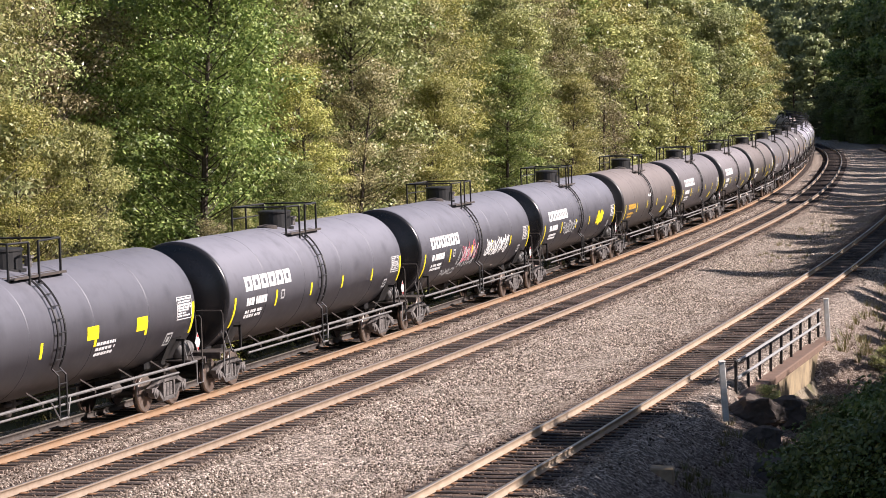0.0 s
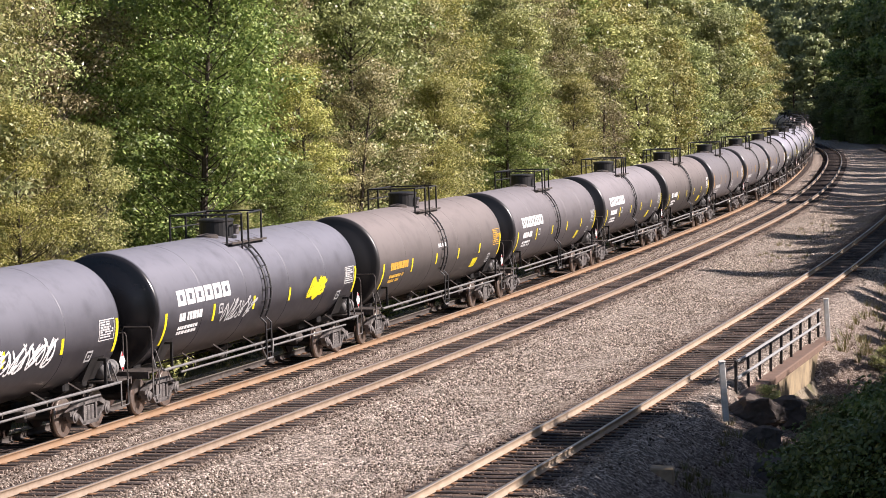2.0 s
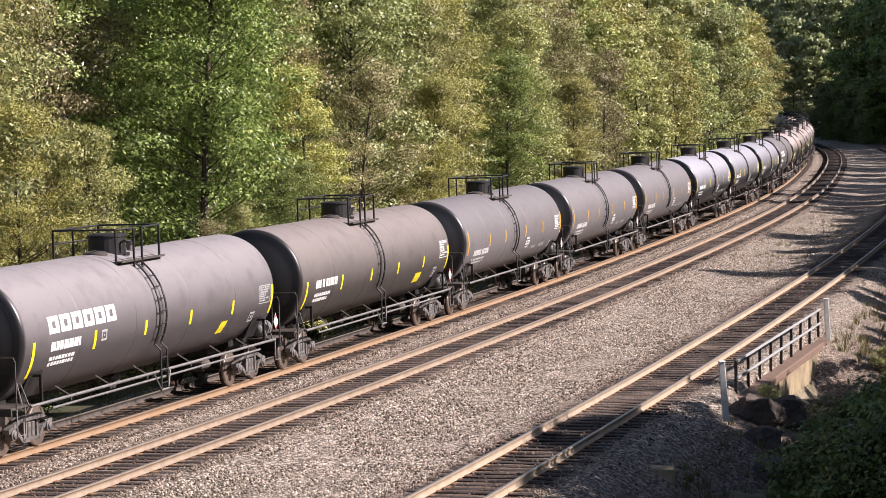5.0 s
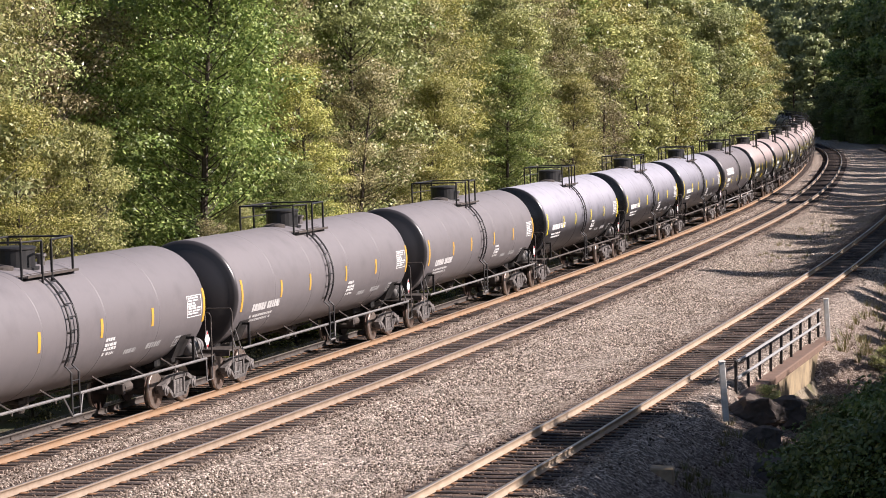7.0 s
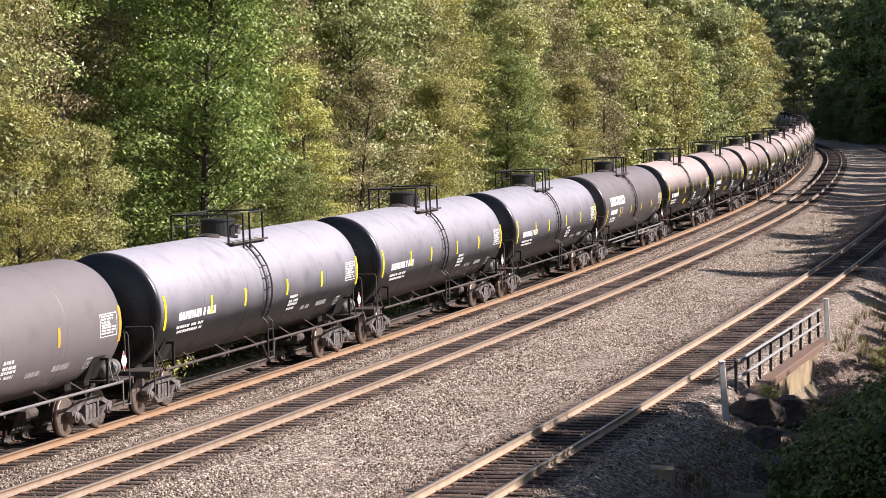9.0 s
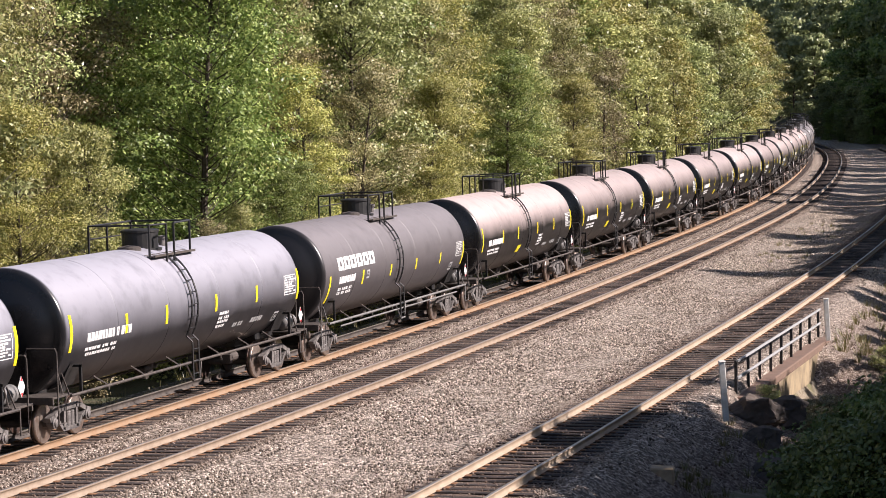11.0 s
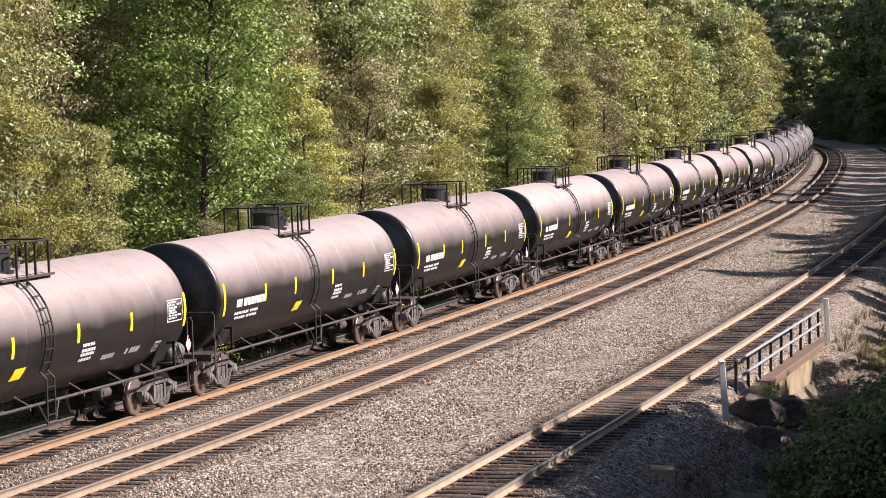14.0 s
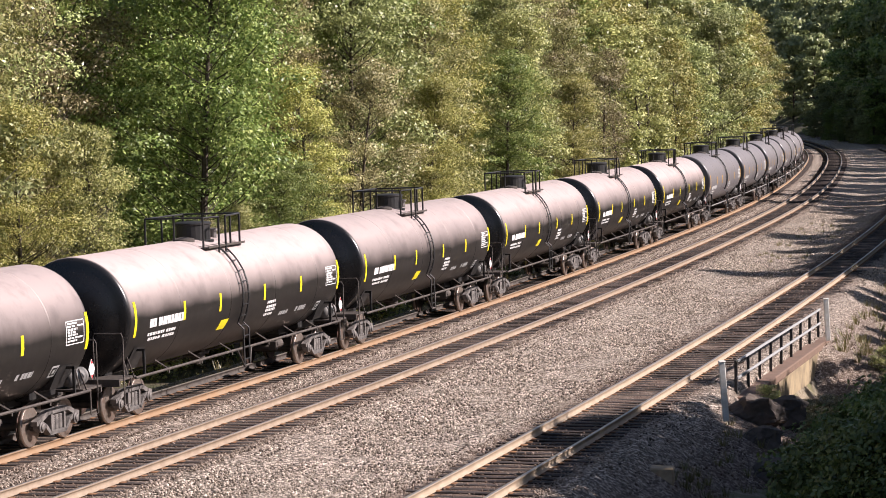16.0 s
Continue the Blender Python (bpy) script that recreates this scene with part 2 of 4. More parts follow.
def part(name, bm, material, parent, label="", smooth=False):
    """A bmesh or a mesh as one object under a thing or a part."""
    if isinstance(bm, bmesh.types.BMesh):
        me = bpy.data.meshes.new(name)
        bmesh.ops.recalc_face_normals(bm, faces=bm.faces)
        bm.to_mesh(me)
        bm.free()
        me.materials.append(material)
        if smooth:
            me.polygons.foreach_set("use_smooth", np.ones(len(me.polygons), bool))
    else:
        me = bm
    ob = new(name, me)
    ob.parent = parent
    if name in ("small_stencil", "reporting_mark", "white_stencil", "data_panel", "boxed_stencil", "graffiti", "owner_logo"):
        tagged(ob, kind="stuff")
    if label:
        tagged(ob, label)
    return ob


def box(bm, x0, x1, y0, y1, z0, z1, bevel=0.0):
    r = bmesh.ops.create_cube(bm, size=1, matrix=Matrix.Translation(((x0 + x1) / 2, (y0 + y1) / 2, (z0 + z1) / 2)) @ Matrix.Diagonal((x1 - x0, y1 - y0, z1 - z0, 1)))
    if bevel:
        es = {e for v in r["verts"] for e in v.link_edges}
        bmesh.ops.bevel(bm, geom=list(es), offset=bevel, segments=1, affect="EDGES")
    return bm


def tube(bm, pts, r, n=6, r2=None):
    """A round bar through points."""
    pts = [Vector(p) for p in pts]
    rings = []
    for i, p in enumerate(pts):
        d = (pts[min(i + 1, len(pts) - 1)] - pts[max(i - 1, 0)]).normalized()
        u = d.cross(Vector((0, 0, 1)) if abs(d.z) < 0.9 else Vector((1, 0, 0))).normalized()
        w = d.cross(u)
        rr = r if r2 is None else r + (r2 - r) * i / (len(pts) - 1)
        rings.append([bm.verts.new(p + (u * math.cos(a) + w * math.sin(a)) * rr) for a in (2 * math.pi * j / n for j in range(n))])
    for a, b in zip(rings, rings[1:]):
        for j in range(n):
            bm.faces.new((a[j], a[(j + 1) % n], b[(j + 1) % n], b[j]))
    bm.faces.new(rings[0])
    bm.faces.new(rings[-1])
    return bm


def lathe(bm, profile, axis, centre, n=24):
    """Turn (distance along axis, radius) points round an axis (0 x, 1 y, 2 z)."""
    c = Vector(centre)
    rings = []
    for d, r in profile:
        ring = []
        for j in range(n):
            a = 2 * math.pi * j / n
            v = [0, 0, 0]
            v[axis] = d
            v[(axis + 1) % 3], v[(axis + 2) % 3] = r * math.cos(a), r * math.sin(a)
            ring.append(bm.verts.new(c + Vector(v)))
        rings.append(ring)
    for a, b in zip(rings, rings[1:]):
        for j in range(n):
            bm.faces.new((a[j], a[(j + 1) % n], b[(j + 1) % n], b[j]))
    bm.faces.new(rings[0])
    bm.faces.new(rings[-1])
    return bm


def B():
    return bmesh.new()


# ---- ground ----
def gully(s):
    """Where the stream passes under the siding."""
    return np.interp(s, [38, 47, 53, 55], [0, 1, 1, 0])


def ground_height(s, lat):
    """Cut and bank: low beside the line, wooded slopes on both sides."""
    z = np.interp(lat, [-600, -120, -60, -30, -16, -9, -5, -3.6, 14.0, 15.6, 18, 21, 25, 29, 45, 90, 600],
                  [150, 60, 30, 10.0, 2.2, -0.8, -1.1, -0.9, -0.9, -1.7, -2.3, -1.0, 2.2, 5.5, 12, 28, 130])
    z = z - 1.2 * gully(s) * np.interp(lat, [13.85, 14.1, 19, 22], [0, 1, 1, 0])
    # Rise on the right, mostly out of view, added to shade the wood.
    z = z + np.clip((s - 300) / 50, 0, 1) * np.clip((440 - s) / 30, 0, 1) * np.clip((lat - 19) * 0.55, 0, 22)
    spur = np.clip((s - 425) / 30, 0, 1)
    z = np.where(lat > 8, z * (1 - spur) - spur, z)
    hill = np.minimum(np.clip(place(s, lat)[..., 1] - 447, 0, 150) * 0.42, np.clip(lat - 8, 0, 90) * 0.5)
    return z + hill - 0.25 * np.clip((s - 400) / 20, 0, 1)


def build_ground():
    ss = np.concatenate([np.arange(-400, -40, 20), np.arange(-40, 430, 3.0), np.arange(430, 690, 10)])
    ls = np.concatenate([[-600, -400, -250, -160, -110], np.arange(-80, -20, 6), np.arange(-20, 32, 1.3), np.arange(34, 90, 6), [110, 160, 250, 400, 600]])
    sg, lg = np.meshgrid(ss, ls, indexing="ij")
    z = ground_height(sg, lg)
    rough = np.array([[noise.noise(Vector((a * 0.15, b * 0.3, 0))) for b in ls] for a in ss])
    z = z + rough * 0.45 * ((lg < -6) | (lg > 15.5))
    v = place(sg.ravel(), lg.ravel(), z.ravel())
    n = len(ls)
    i = (np.arange(len(ss) - 1)[:, None] * n + np.arange(n - 1)[None]).ravel()
    f = np.stack([i, i + n, i + n + 1, i + 1], 1)[:, ::-1]
    me = mesh_from("ground", v, f, [M_SOIL], True)
    me.attributes.new("gravel", "FLOAT", "POINT").data.foreach_set("value", (np.interp(lg, [12, 13, 21, 24], [0, 1, 1, 0]) * (sg < 200)).ravel().astype(np.float32))
    tagged(new("ground", me), "brown leaf-littered earth on wooded slopes beside the line", "ground", kind="structure")


def bed_height(s, lat):
    """Top of the ballast between and beside the sleepers."""
    c = track_c(s)
    z = np.full(np.shape(lat), -0.235)
    t = math.sin(radians(CANT))
    for centre in (0.0, TRACK_B):
        d = lat - centre
        z = np.where(abs(d) < 1.7, -0.197 + d * t, z)
    z = np.where((lat > 5.9) & (lat < c - 2.0), -0.26 - 0.07 * np.sin((lat - 5.9) / (c - 7.9) * math.pi), z)
    z = np.where(abs(lat - c) < 1.7, -0.199, z)
    z = np.where(lat < -1.9, -0.235 + (lat + 1.9) * 0.5, z)
    side = -0.235 - (lat - c - 1.9) * np.interp(s, [30, 34], [0.72, 0.42]) - 1.2 * gully(s) * np.interp(lat, [13.85, 14.1], [0, 1])
    side = np.where(lat > 14.6, np.maximum(side, ground_height(s, lat) + 0.04), side)
    side = np.where((lat > 13.6) & (s > 325), ground_height(s, lat) - 0.6, side)
    return np.where(lat > c + 1.9, side, z)


def build_bed():
    ss = np.concatenate([np.arange(-200, 10, 6), np.arange(10, 180, 0.6), np.arange(180, 570, 2.0)])
    ls = np.concatenate([np.arange(-3.8, 21, 0.28)])
    sg, lg = np.meshgrid(ss, ls, indexing="ij")
    z = bed_height(sg, lg)
    z = z + np.array([[0.035 * noise.noise(Vector((a * 0.8, b * 1.1, 3))) + 0.03 * noise.noise(Vector((a * 0.11, b * 0.4, 9))) for b in ls] for a in ss]) * np.where(abs(lg - 1.84) < 3.4, 0.4, 1.0)
    v = place(sg.ravel(), lg.ravel(), z.ravel())
    n = len(ls)
    i = (np.arange(len(ss) - 1)[:, None] * n + np.arange(n - 1)[None]).ravel()
    f = np.stack([i, i + n, i + n + 1, i + 1], 1)[:, ::-1]
    me = mesh_from("ballast", v, f, [M_BALLAST], True)
    me.attributes.new("rust", "FLOAT", "POINT").data.foreach_set("value", rust_shade_at(sg, lg).ravel().astype(np.float32))
    tagged(new("ballast", me), "grey-tan crushed stone ballast bed under three tracks", "ballast", kind="structure")


def rust_shade_at(s, lat):
    c = track_c(s)
    # Last term browns the right bank, putting its shade into the colour.
    return np.maximum.reduce([np.clip(2.2 - abs(lat) / 0.9, 0, 1), np.clip(2.2 - abs(lat - TRACK_B) / 0.85, 0, 1), np.clip(2.2 - abs(lat - c) / 0.85, 0, 1), np.interp(lat, [13.4, 15], [0, 0.75])])


def build_stones():
    """Loose stones lying on the bed along the near stretch."""
    rng = np.random.default_rng(5)
    n = 130000
    s = 16 + 150 * rng.random(n) ** 1.3
    c3 = track_c(s)
    pick = rng.random(n)
    lat = np.where(pick < 0.68, rng.uniform(5.0, 10.6, n), np.where(pick < 0.78, rng.uniform(1.35, 2.45, n), np.where(pick < 0.91, rng.uniform(12.9, 17.5, n),
          np.where(pick < 0.95, TRACK_B + rng.uniform(-1.5, 1.5, n), c3 + rng.uniform(-1.5, 1.5, n)))))
    c = place(s, lat, bed_height(s, lat) + 0.006)
    octa = np.array([(1, 0, 0), (-1, 0, 0), (0, 1, 0), (0, -1, 0), (0, 0, 1), (0, 0, -1)], float)
    tri = np.array([(0, 2, 4), (2, 1, 4), (1, 3, 4), (3, 0, 4), (2, 0, 5), (1, 2, 5), (3, 1, 5), (0, 3, 5)])
    size = rng.uniform(0.016, 0.038, (n, 1, 1)) * rng.uniform(0.6, 1.35, (n, 1, 3))
    v = octa[None] * size + rng.uniform(-0.012, 0.012, (n, 6, 3))
    a = rng.random(n) * 6.283
    ca, sa = np.cos(a)[:, None], np.sin(a)[:, None]
    b = rng.uniform(-0.7, 0.7, n)
    cb, sb = np.cos(b)[:, None], np.sin(b)[:, None]
    x, y, z = v[..., 0], v[..., 1] * cb - v[..., 2] * sb, v[..., 1] * sb + v[..., 2] * cb
    v = np.stack([x * ca - y * sa, x * sa + y * ca, z], -1) + c[:, None]
    f = (tri[None] + 6 * np.arange(n)[:, None, None]).reshape(-1, 3)
    me = mesh_from("ballast_stones", v.reshape(-1, 3), f, [M_STONE])
    me.attributes.new("rust", "FLOAT", "POINT").data.foreach_set("value", np.repeat(rust_shade_at(s, lat), 6).astype(np.float32))
    tagged(new("ballast_stones", me), "loose angular grey and tan ballast stones", "gravel", kind="stuff")


# ---- tracks ----
RAIL_OUTLINE = [(-0.07, -0.172), (0.07, -0.172), (0.07, -0.16), (0.012, -0.14), (0.012, -0.045), (0.036, -0.036), (0.036, -0.006), (0.028, 0.0), (-0.028, 0.0), (-0.036, -0.006), (-0.036, -0.036), (-0.012, -0.045), (-0.012, -0.14), (-0.07, -0.16)]


def rail_mesh(centre, side, cant, s0, s1, mat):
    ss = np.concatenate([np.arange(s0, 0, 5.0), np.arange(0, s1 + 1, 1.5)])
    t = math.sin(radians(cant))
    rings = [place(ss, centre(ss) + (side * 0.753 + dl) - dz * t, dz + (side * 0.753 + dl) * t) for dl, dz in RAIL_OUTLINE]
    v = np.stack(rings, 1).reshape(-1, 3)
    n = len(RAIL_OUTLINE)
    f, idx = [], []
    for i in range(len(ss) - 1):
        for j in range(n):
            f.append((i * n + j, i * n + (j + 1) % n, (i + 1) * n + (j + 1) % n, (i + 1) * n + j))
            idx.append(1 if j in (6, 7, 8) else 0)
    return mesh_from("rail", v, f, [mat, M_HEAD], False, idx)


def tie_mesh(rng):
    bm = B()
    box(bm, -0.118, 0.118, -1.3 + rng.uniform(-0.12, 0.1), 1.3 + rng.uniform(-0.1, 0.12), -0.36, -0.176, 0.012)
    for v in bm.verts:
        v.co += Vector([rng.uniform(-0.008, 0.008) for _ in range(3)])
        v.co.z = min(v.co.z, -0.174)
    me = bpy.data.meshes.new("sleeper")
    bm.to_mesh(me)
    bm.free()
    me.materials.append(M_TIE)
    return me


def build_track(label, centre, cant, gap, seed, near0, mats, end=560):
    rng = random.Random(seed)
    track = tagged(new("railway_track"), label, "railway track", "parallel tracks", "structure")
    for side in (-1, 1):
        part("rail", rail_mesh(centre, side, cant, -200, end, mats[side > 0]), None, track)
    kinds = [tie_mesh(rng) for _ in range(9)]
    s, rest = -200.0, []
    plates = []
    while s < end:
        m = along(s, float(centre(s)) + rng.uniform(-0.05, 0.05), rng.uniform(-0.012, 0.004), cant) @ pose(0, 0, 0, 0, 0, rng.uniform(-1.2, 1.2))
        if near0 <= s < near0 + 299 * gap:
            o = new("sleeper", kinds[rng.randrange(9)])
            o.parent, o.matrix_local = track, m
        else:
            rest.append(m)
        if 0 < s < 150:
            plates.append(m)
        s += gap * rng.uniform(0.93, 1.07)
    cube = np.array([(x, y, z) for x in (-0.115, 0.115) for y in (-1.3, 1.3) for z in (-0.36, -0.176)])
    quads = np.array([(0, 1, 3, 2), (4, 6, 7, 5), (0, 4, 5, 1), (2, 3, 7, 6), (0, 2, 6, 4), (1, 5, 7, 3)])

    def boxes(name, lst, unit, mat, lab):
        v = np.concatenate([unit @ np.array(m.to_3x3()).T + np.array(m.translation) for m in lst])
        f = (quads[None] + 8 * np.arange(len(lst))[:, None, None]).reshape(-1, 4)
        tagged(part(name, mesh_from(name, v, f, [mat]), None, track), lab, kind="stuff")
    boxes("distant_sleepers", rest, cube, M_TIE, "dark timber sleepers along the far line")
    pl = np.array([(x, y, z) for x in (-0.09, 0.09) for y in (-0.17, 0.17) for z in (-0.177, -0.158)])
    boxes("tie_plates", [m @ pose(0, y, 0) for m in plates for y in (-0.753, 0.753)], pl, M_PLATE, "rusty steel plates under the rails")


build_ground()
build_bed()


# ---- tank cars ----
RT, ZT, HALF = 1.5, 2.5, 7.8       # radius, height of the axis, half length between the heads
MESHES = {}


def shared(key, make, material, smooth=False):
    if key not in MESHES:
        bm = make()
        bmesh.ops.recalc_face_normals(bm, faces=bm.faces)
        me = bpy.data.meshes.new(key)
        bm.to_mesh(me)
        bm.free()
        me.materials.append(material)
        if smooth:
            me.polygons.foreach_set("use_smooth", np.ones(len(me.polygons), bool))
        MESHES[key] = me
    return MESHES[key]


def tank_mesh():
    bm = B()
    prof = [(-HALF - 0.10 - 0.34 * (1 - (r / 1.38) ** 2), r) for r in (0.05, 0.35, 0.65, 0.9, 1.12, 1.28)]
    prof += [(-HALF - 0.14 * math.cos(a) - 0.0, 1.36 + 0.14 * math.sin(a)) for a in np.linspace(0.25, math.pi / 2, 6)]
    prof += [(x, RT) for x in (-5.0, 0.0, 5.0)]
    prof += [(-x, r) for x, r in prof[11::-1]]
    return lathe(bm, prof, 0, (0, 0, ZT), 72)


def seam_mesh():
    """The bead of a weld that runs round the tank."""
    bm = B()
    n, rings = 60, []
    for dx, dr in ((-0.022, 0.0), (-0.012, 0.006), (0.0, 0.008), (0.012, 0.006), (0.022, 0.0)):
        rings.append([bm.verts.new((dx, (RT + dr) * math.cos(2 * math.pi * j / n), ZT + (RT + dr) * math.sin(2 * math.pi * j / n))) for j in range(n)])
    for a, b in zip(rings, rings[1:]):
        for j in range(n):
            bm.faces.new((a[j], a[(j + 1) % n], b[(j + 1) % n], b[j]))
    return bm


def on_tank(x, a, lift=0.008):
    """A point on the near side of the tank: x along it, a degrees above its middle."""
    return (x, -(RT + lift) * math.cos(radians(a)), ZT + (RT + lift) * math.sin(radians(a)))


def patch(bm, x0, x1, a0, a1, slant=0.0):
    """A painted or taped piece that follows the tank's side."""
    k = max(1, int(abs(a1 - a0) / 5))
    rows = []
    for i in range(k + 1):
        a = a0 + (a1 - a0) * i / k
        d = slant * i / k
        rows.append([bm.verts.new(on_tank(x0 + d, a)), bm.verts.new(on_tank(x1 + d, a))])
    for p, q in zip(rows, rows[1:]):
        bm.faces.new((p[0], p[1], q[1], q[0]))
    return bm


def words(bm, x0, x1, a0, a1, rng, wide=0.16):
    """Unreadable lettering as bars of its size."""
    x = x0
    while x < x1 - 0.03:
        w = min(rng.uniform(0.6, 1.4) * wide, x1 - x)
        patch(bm, x, x + w, a0, a1)
        x += w + rng.uniform(0.02, 0.04) + (0.1 if rng.random() < 0.12 else 0)
    return bm


def strokes(bm, x0, x1, a0, a1, rng, n, w=0.022):
    """Sprayed scribbles: a row of tall slanting loops on the tank's side, drawn over one another."""
    for j in range(n):
        cx = x0 + (x1 - x0) * (j + rng.uniform(0.1, 0.9)) / n
        lo, hi = a0 + rng.uniform(0, 0.25) * (a1 - a0), a1 - rng.uniform(0, 0.3) * (a1 - a0)
        wide, ph, turn = rng.uniform(0.08, 0.24), rng.uniform(0, 6.28), rng.uniform(3.4, 6.6)
        pts = []
        for u in np.linspace(0, 1, 15):
            v = 0.5 - 0.5 * math.cos(ph + u * turn)
            pts.append((cx + wide * math.sin(ph * 1.7 + u * turn * 1.3) + 0.32 * (v - 0.5), lo + (hi - lo) * v))
        for (xa, aa), (xb, ab) in zip(pts, pts[1:]):
            dx, dy = xb - xa, (ab - aa) * 0.026
            d = math.hypot(dx, dy) + 1e-6
            ox, oa = -dy / d * w, dx / d * w / 0.026
            q = [on_tank(xa - ox, aa - oa, 0.012), on_tank(xb - ox, ab - oa, 0.012), on_tank(xb + ox, ab + oa, 0.012), on_tank(xa + ox, aa + oa, 0.012)]
            bm.faces.new([bm.verts.new(p) for p in q])
    return bm


def wheel_mesh():
    r = 0.457
    return lathe(B(), [(-0.07, 0.10), (-0.07, r - 0.09), (-0.075, r - 0.06), (-0.075, r + 0.02), (-0.045, r + 0.024), (-0.035, r), (0.065, r - 0.004), (0.065, r - 0.06), (0.03, r - 0.1), (0.0, 0.16), (0.05, 0.13), (0.05, 0.05)], 1, (0, 0, 0), 28)


def side_frame_mesh():
    """Cast side frame of a truck with its window for the springs."""
    bm = B()
    bars = [([(-1.08, 0.55), (-0.86, 0.60), (-0.5, 0.74), (0.5, 0.74), (0.86, 0.60), (1.08, 0.55)], 0.11),
            ([(-0.86, 0.55), (-0.62, 0.45), (-0.40, 0.26), (0.40, 0.26), (0.62, 0.45), (0.86, 0.55)], 0.09),
            ([(-0.33, 0.26), (-0.33, 0.74)], 0.09), ([(0.33, 0.26), (0.33, 0.74)], 0.09)]
    for pts, w in bars:
        for (xa, za), (xb, zb) in zip(pts, pts[1:]):
            d = Vector((xb - xa, 0, zb - za)).normalized()
            u = Vector((-d.z, 0, d.x)) * w / 2
            a, b = Vector((xa, 0, za)) - d * 0.02, Vector((xb, 0, zb)) + d * 0.02
            vs = [bm.verts.new(p + Vector((0, y, 0))) for y in (-0.08, 0.08) for p in (a - u, b - u, b + u, a + u)]
            for q in ((0, 1, 2, 3), (7, 6, 5, 4), (0, 4, 5, 1), (1, 5, 6, 2), (2, 6, 7, 3), (3, 7, 4, 0)):
                bm.faces.new([vs[i] for i in q])
    return bm


def spring_mesh():
    bm = B()
    for x in (-0.2, 0.0, 0.2):
        prof = []
        for i in range(15):
            prof.append((0.29 + 0.025 * i, 0.085 if i % 2 else 0.068))
        lathe(bm, prof, 2, (x, 0, 0), 10)
    return bm


def add_truck(car, x):
    """A two-axle truck: everything in the car's space."""
    truck = part("truck", shared("bolster", lambda: box(box(B(), -0.2, 0.2, -1.05, 1.05, 0.42, 0.72, 0.03), -0.5, 0.5, -0.3, 0.3, 0.7, 0.86, 0.02), M_GRIME), None, car)
    truck.location.x = x
    for ax in (-0.889, 0.889):
        axle = part("axle", shared("axle", lambda: lathe(B(), [(-1.05, 0.075), (-0.8, 0.09), (0.8, 0.09), (1.05, 0.075)], 1, (0, 0, 0), 10), M_GRIME, True), None, truck)
        axle.location = (ax, 0, 0.457)
        for y in (-1, 1):
            w = part("wheel", shared("wheel", wheel_mesh, M_WHEEL, False), None, truck)
            w.location, w.rotation_euler = (ax, 0.775 * y, 0.457), (0, 0, 0 if y > 0 else math.pi)
            t = part("wheel_tread", shared("wheel_tread", lambda: lathe(B(), [(-0.034, 0.452), (-0.034, 0.4595), (0.064, 0.4555), (0.066, 0.44)], 1, (0, 0, 0), 28), M_TREAD, True), None, truck, "bright worn tread")
            t.location, t.rotation_euler = (ax, 0.775 * y, 0.457), (0, 0, 0 if y > 0 else math.pi)
            c = part("bearing_cap", shared("bearing_cap", lambda: lathe(B(), [(-0.10, 0.125), (0.07, 0.13), (0.085, 0.09), (0.11, 0.085), (0.12, 0.05)], 1, (0, 0, 0), 14), M_CAST, False), None, truck)
            c.location, c.rotation_euler = (ax, 1.06 * y, 0.457), (0, 0, 0 if y > 0 else math.pi)
    for y in (-1, 1):
        part("side_frame", shared("side_frame", side_frame_mesh, M_CAST), None, truck).location = (0, 1.03 * y, 0)
        part("spring_nest", shared("spring_nest", spring_mesh, M_CAST, True), None, truck).location = (0, 1.02 * y, 0)
    part("brake_beam", shared("brake_beam", lambda: box(box(B(), -0.42, -0.36, -0.9, 0.9, 0.3, 0.42, 0.01), 0.36, 0.42, -0.9, 0.9, 0.3, 0.42, 0.01), M_GRIME), None, truck)


def ladder_parts(car, x, mat):
    path = [on_tank(0, a, 0.09)[1:] for a in np.linspace(52, -28, 14)]
    foot = path[-1]
    path += [(-RT - 0.06, 1.6), (-RT - 0.06, 0.62)]
    bodies = []
    for dx in (-0.2, 0.2):
        bodies.append(part("ladder_rail", shared("ladder_rail" + str(dx), lambda: tube(B(), [(dx, y, z) for y, z in path], 0.026, 5), mat), None, car))
        bodies[-1].location.x = x
    pts = [Vector((0, *p)) for p in path]
    d, want = 0.0, 0.15
    for a, b in zip(pts, pts[1:]):
        ln = (b - a).length
        while want <= d + ln:
            p = a.lerp(b, (want - d) / ln)
            r = part("rung", shared("rung", lambda: tube(B(), [(-0.2, 0, 0), (0.2, 0, 0)], 0.017, 5), mat), None, car)
            r.location = (x, p.y, p.z)
            want += 0.31
        d += ln


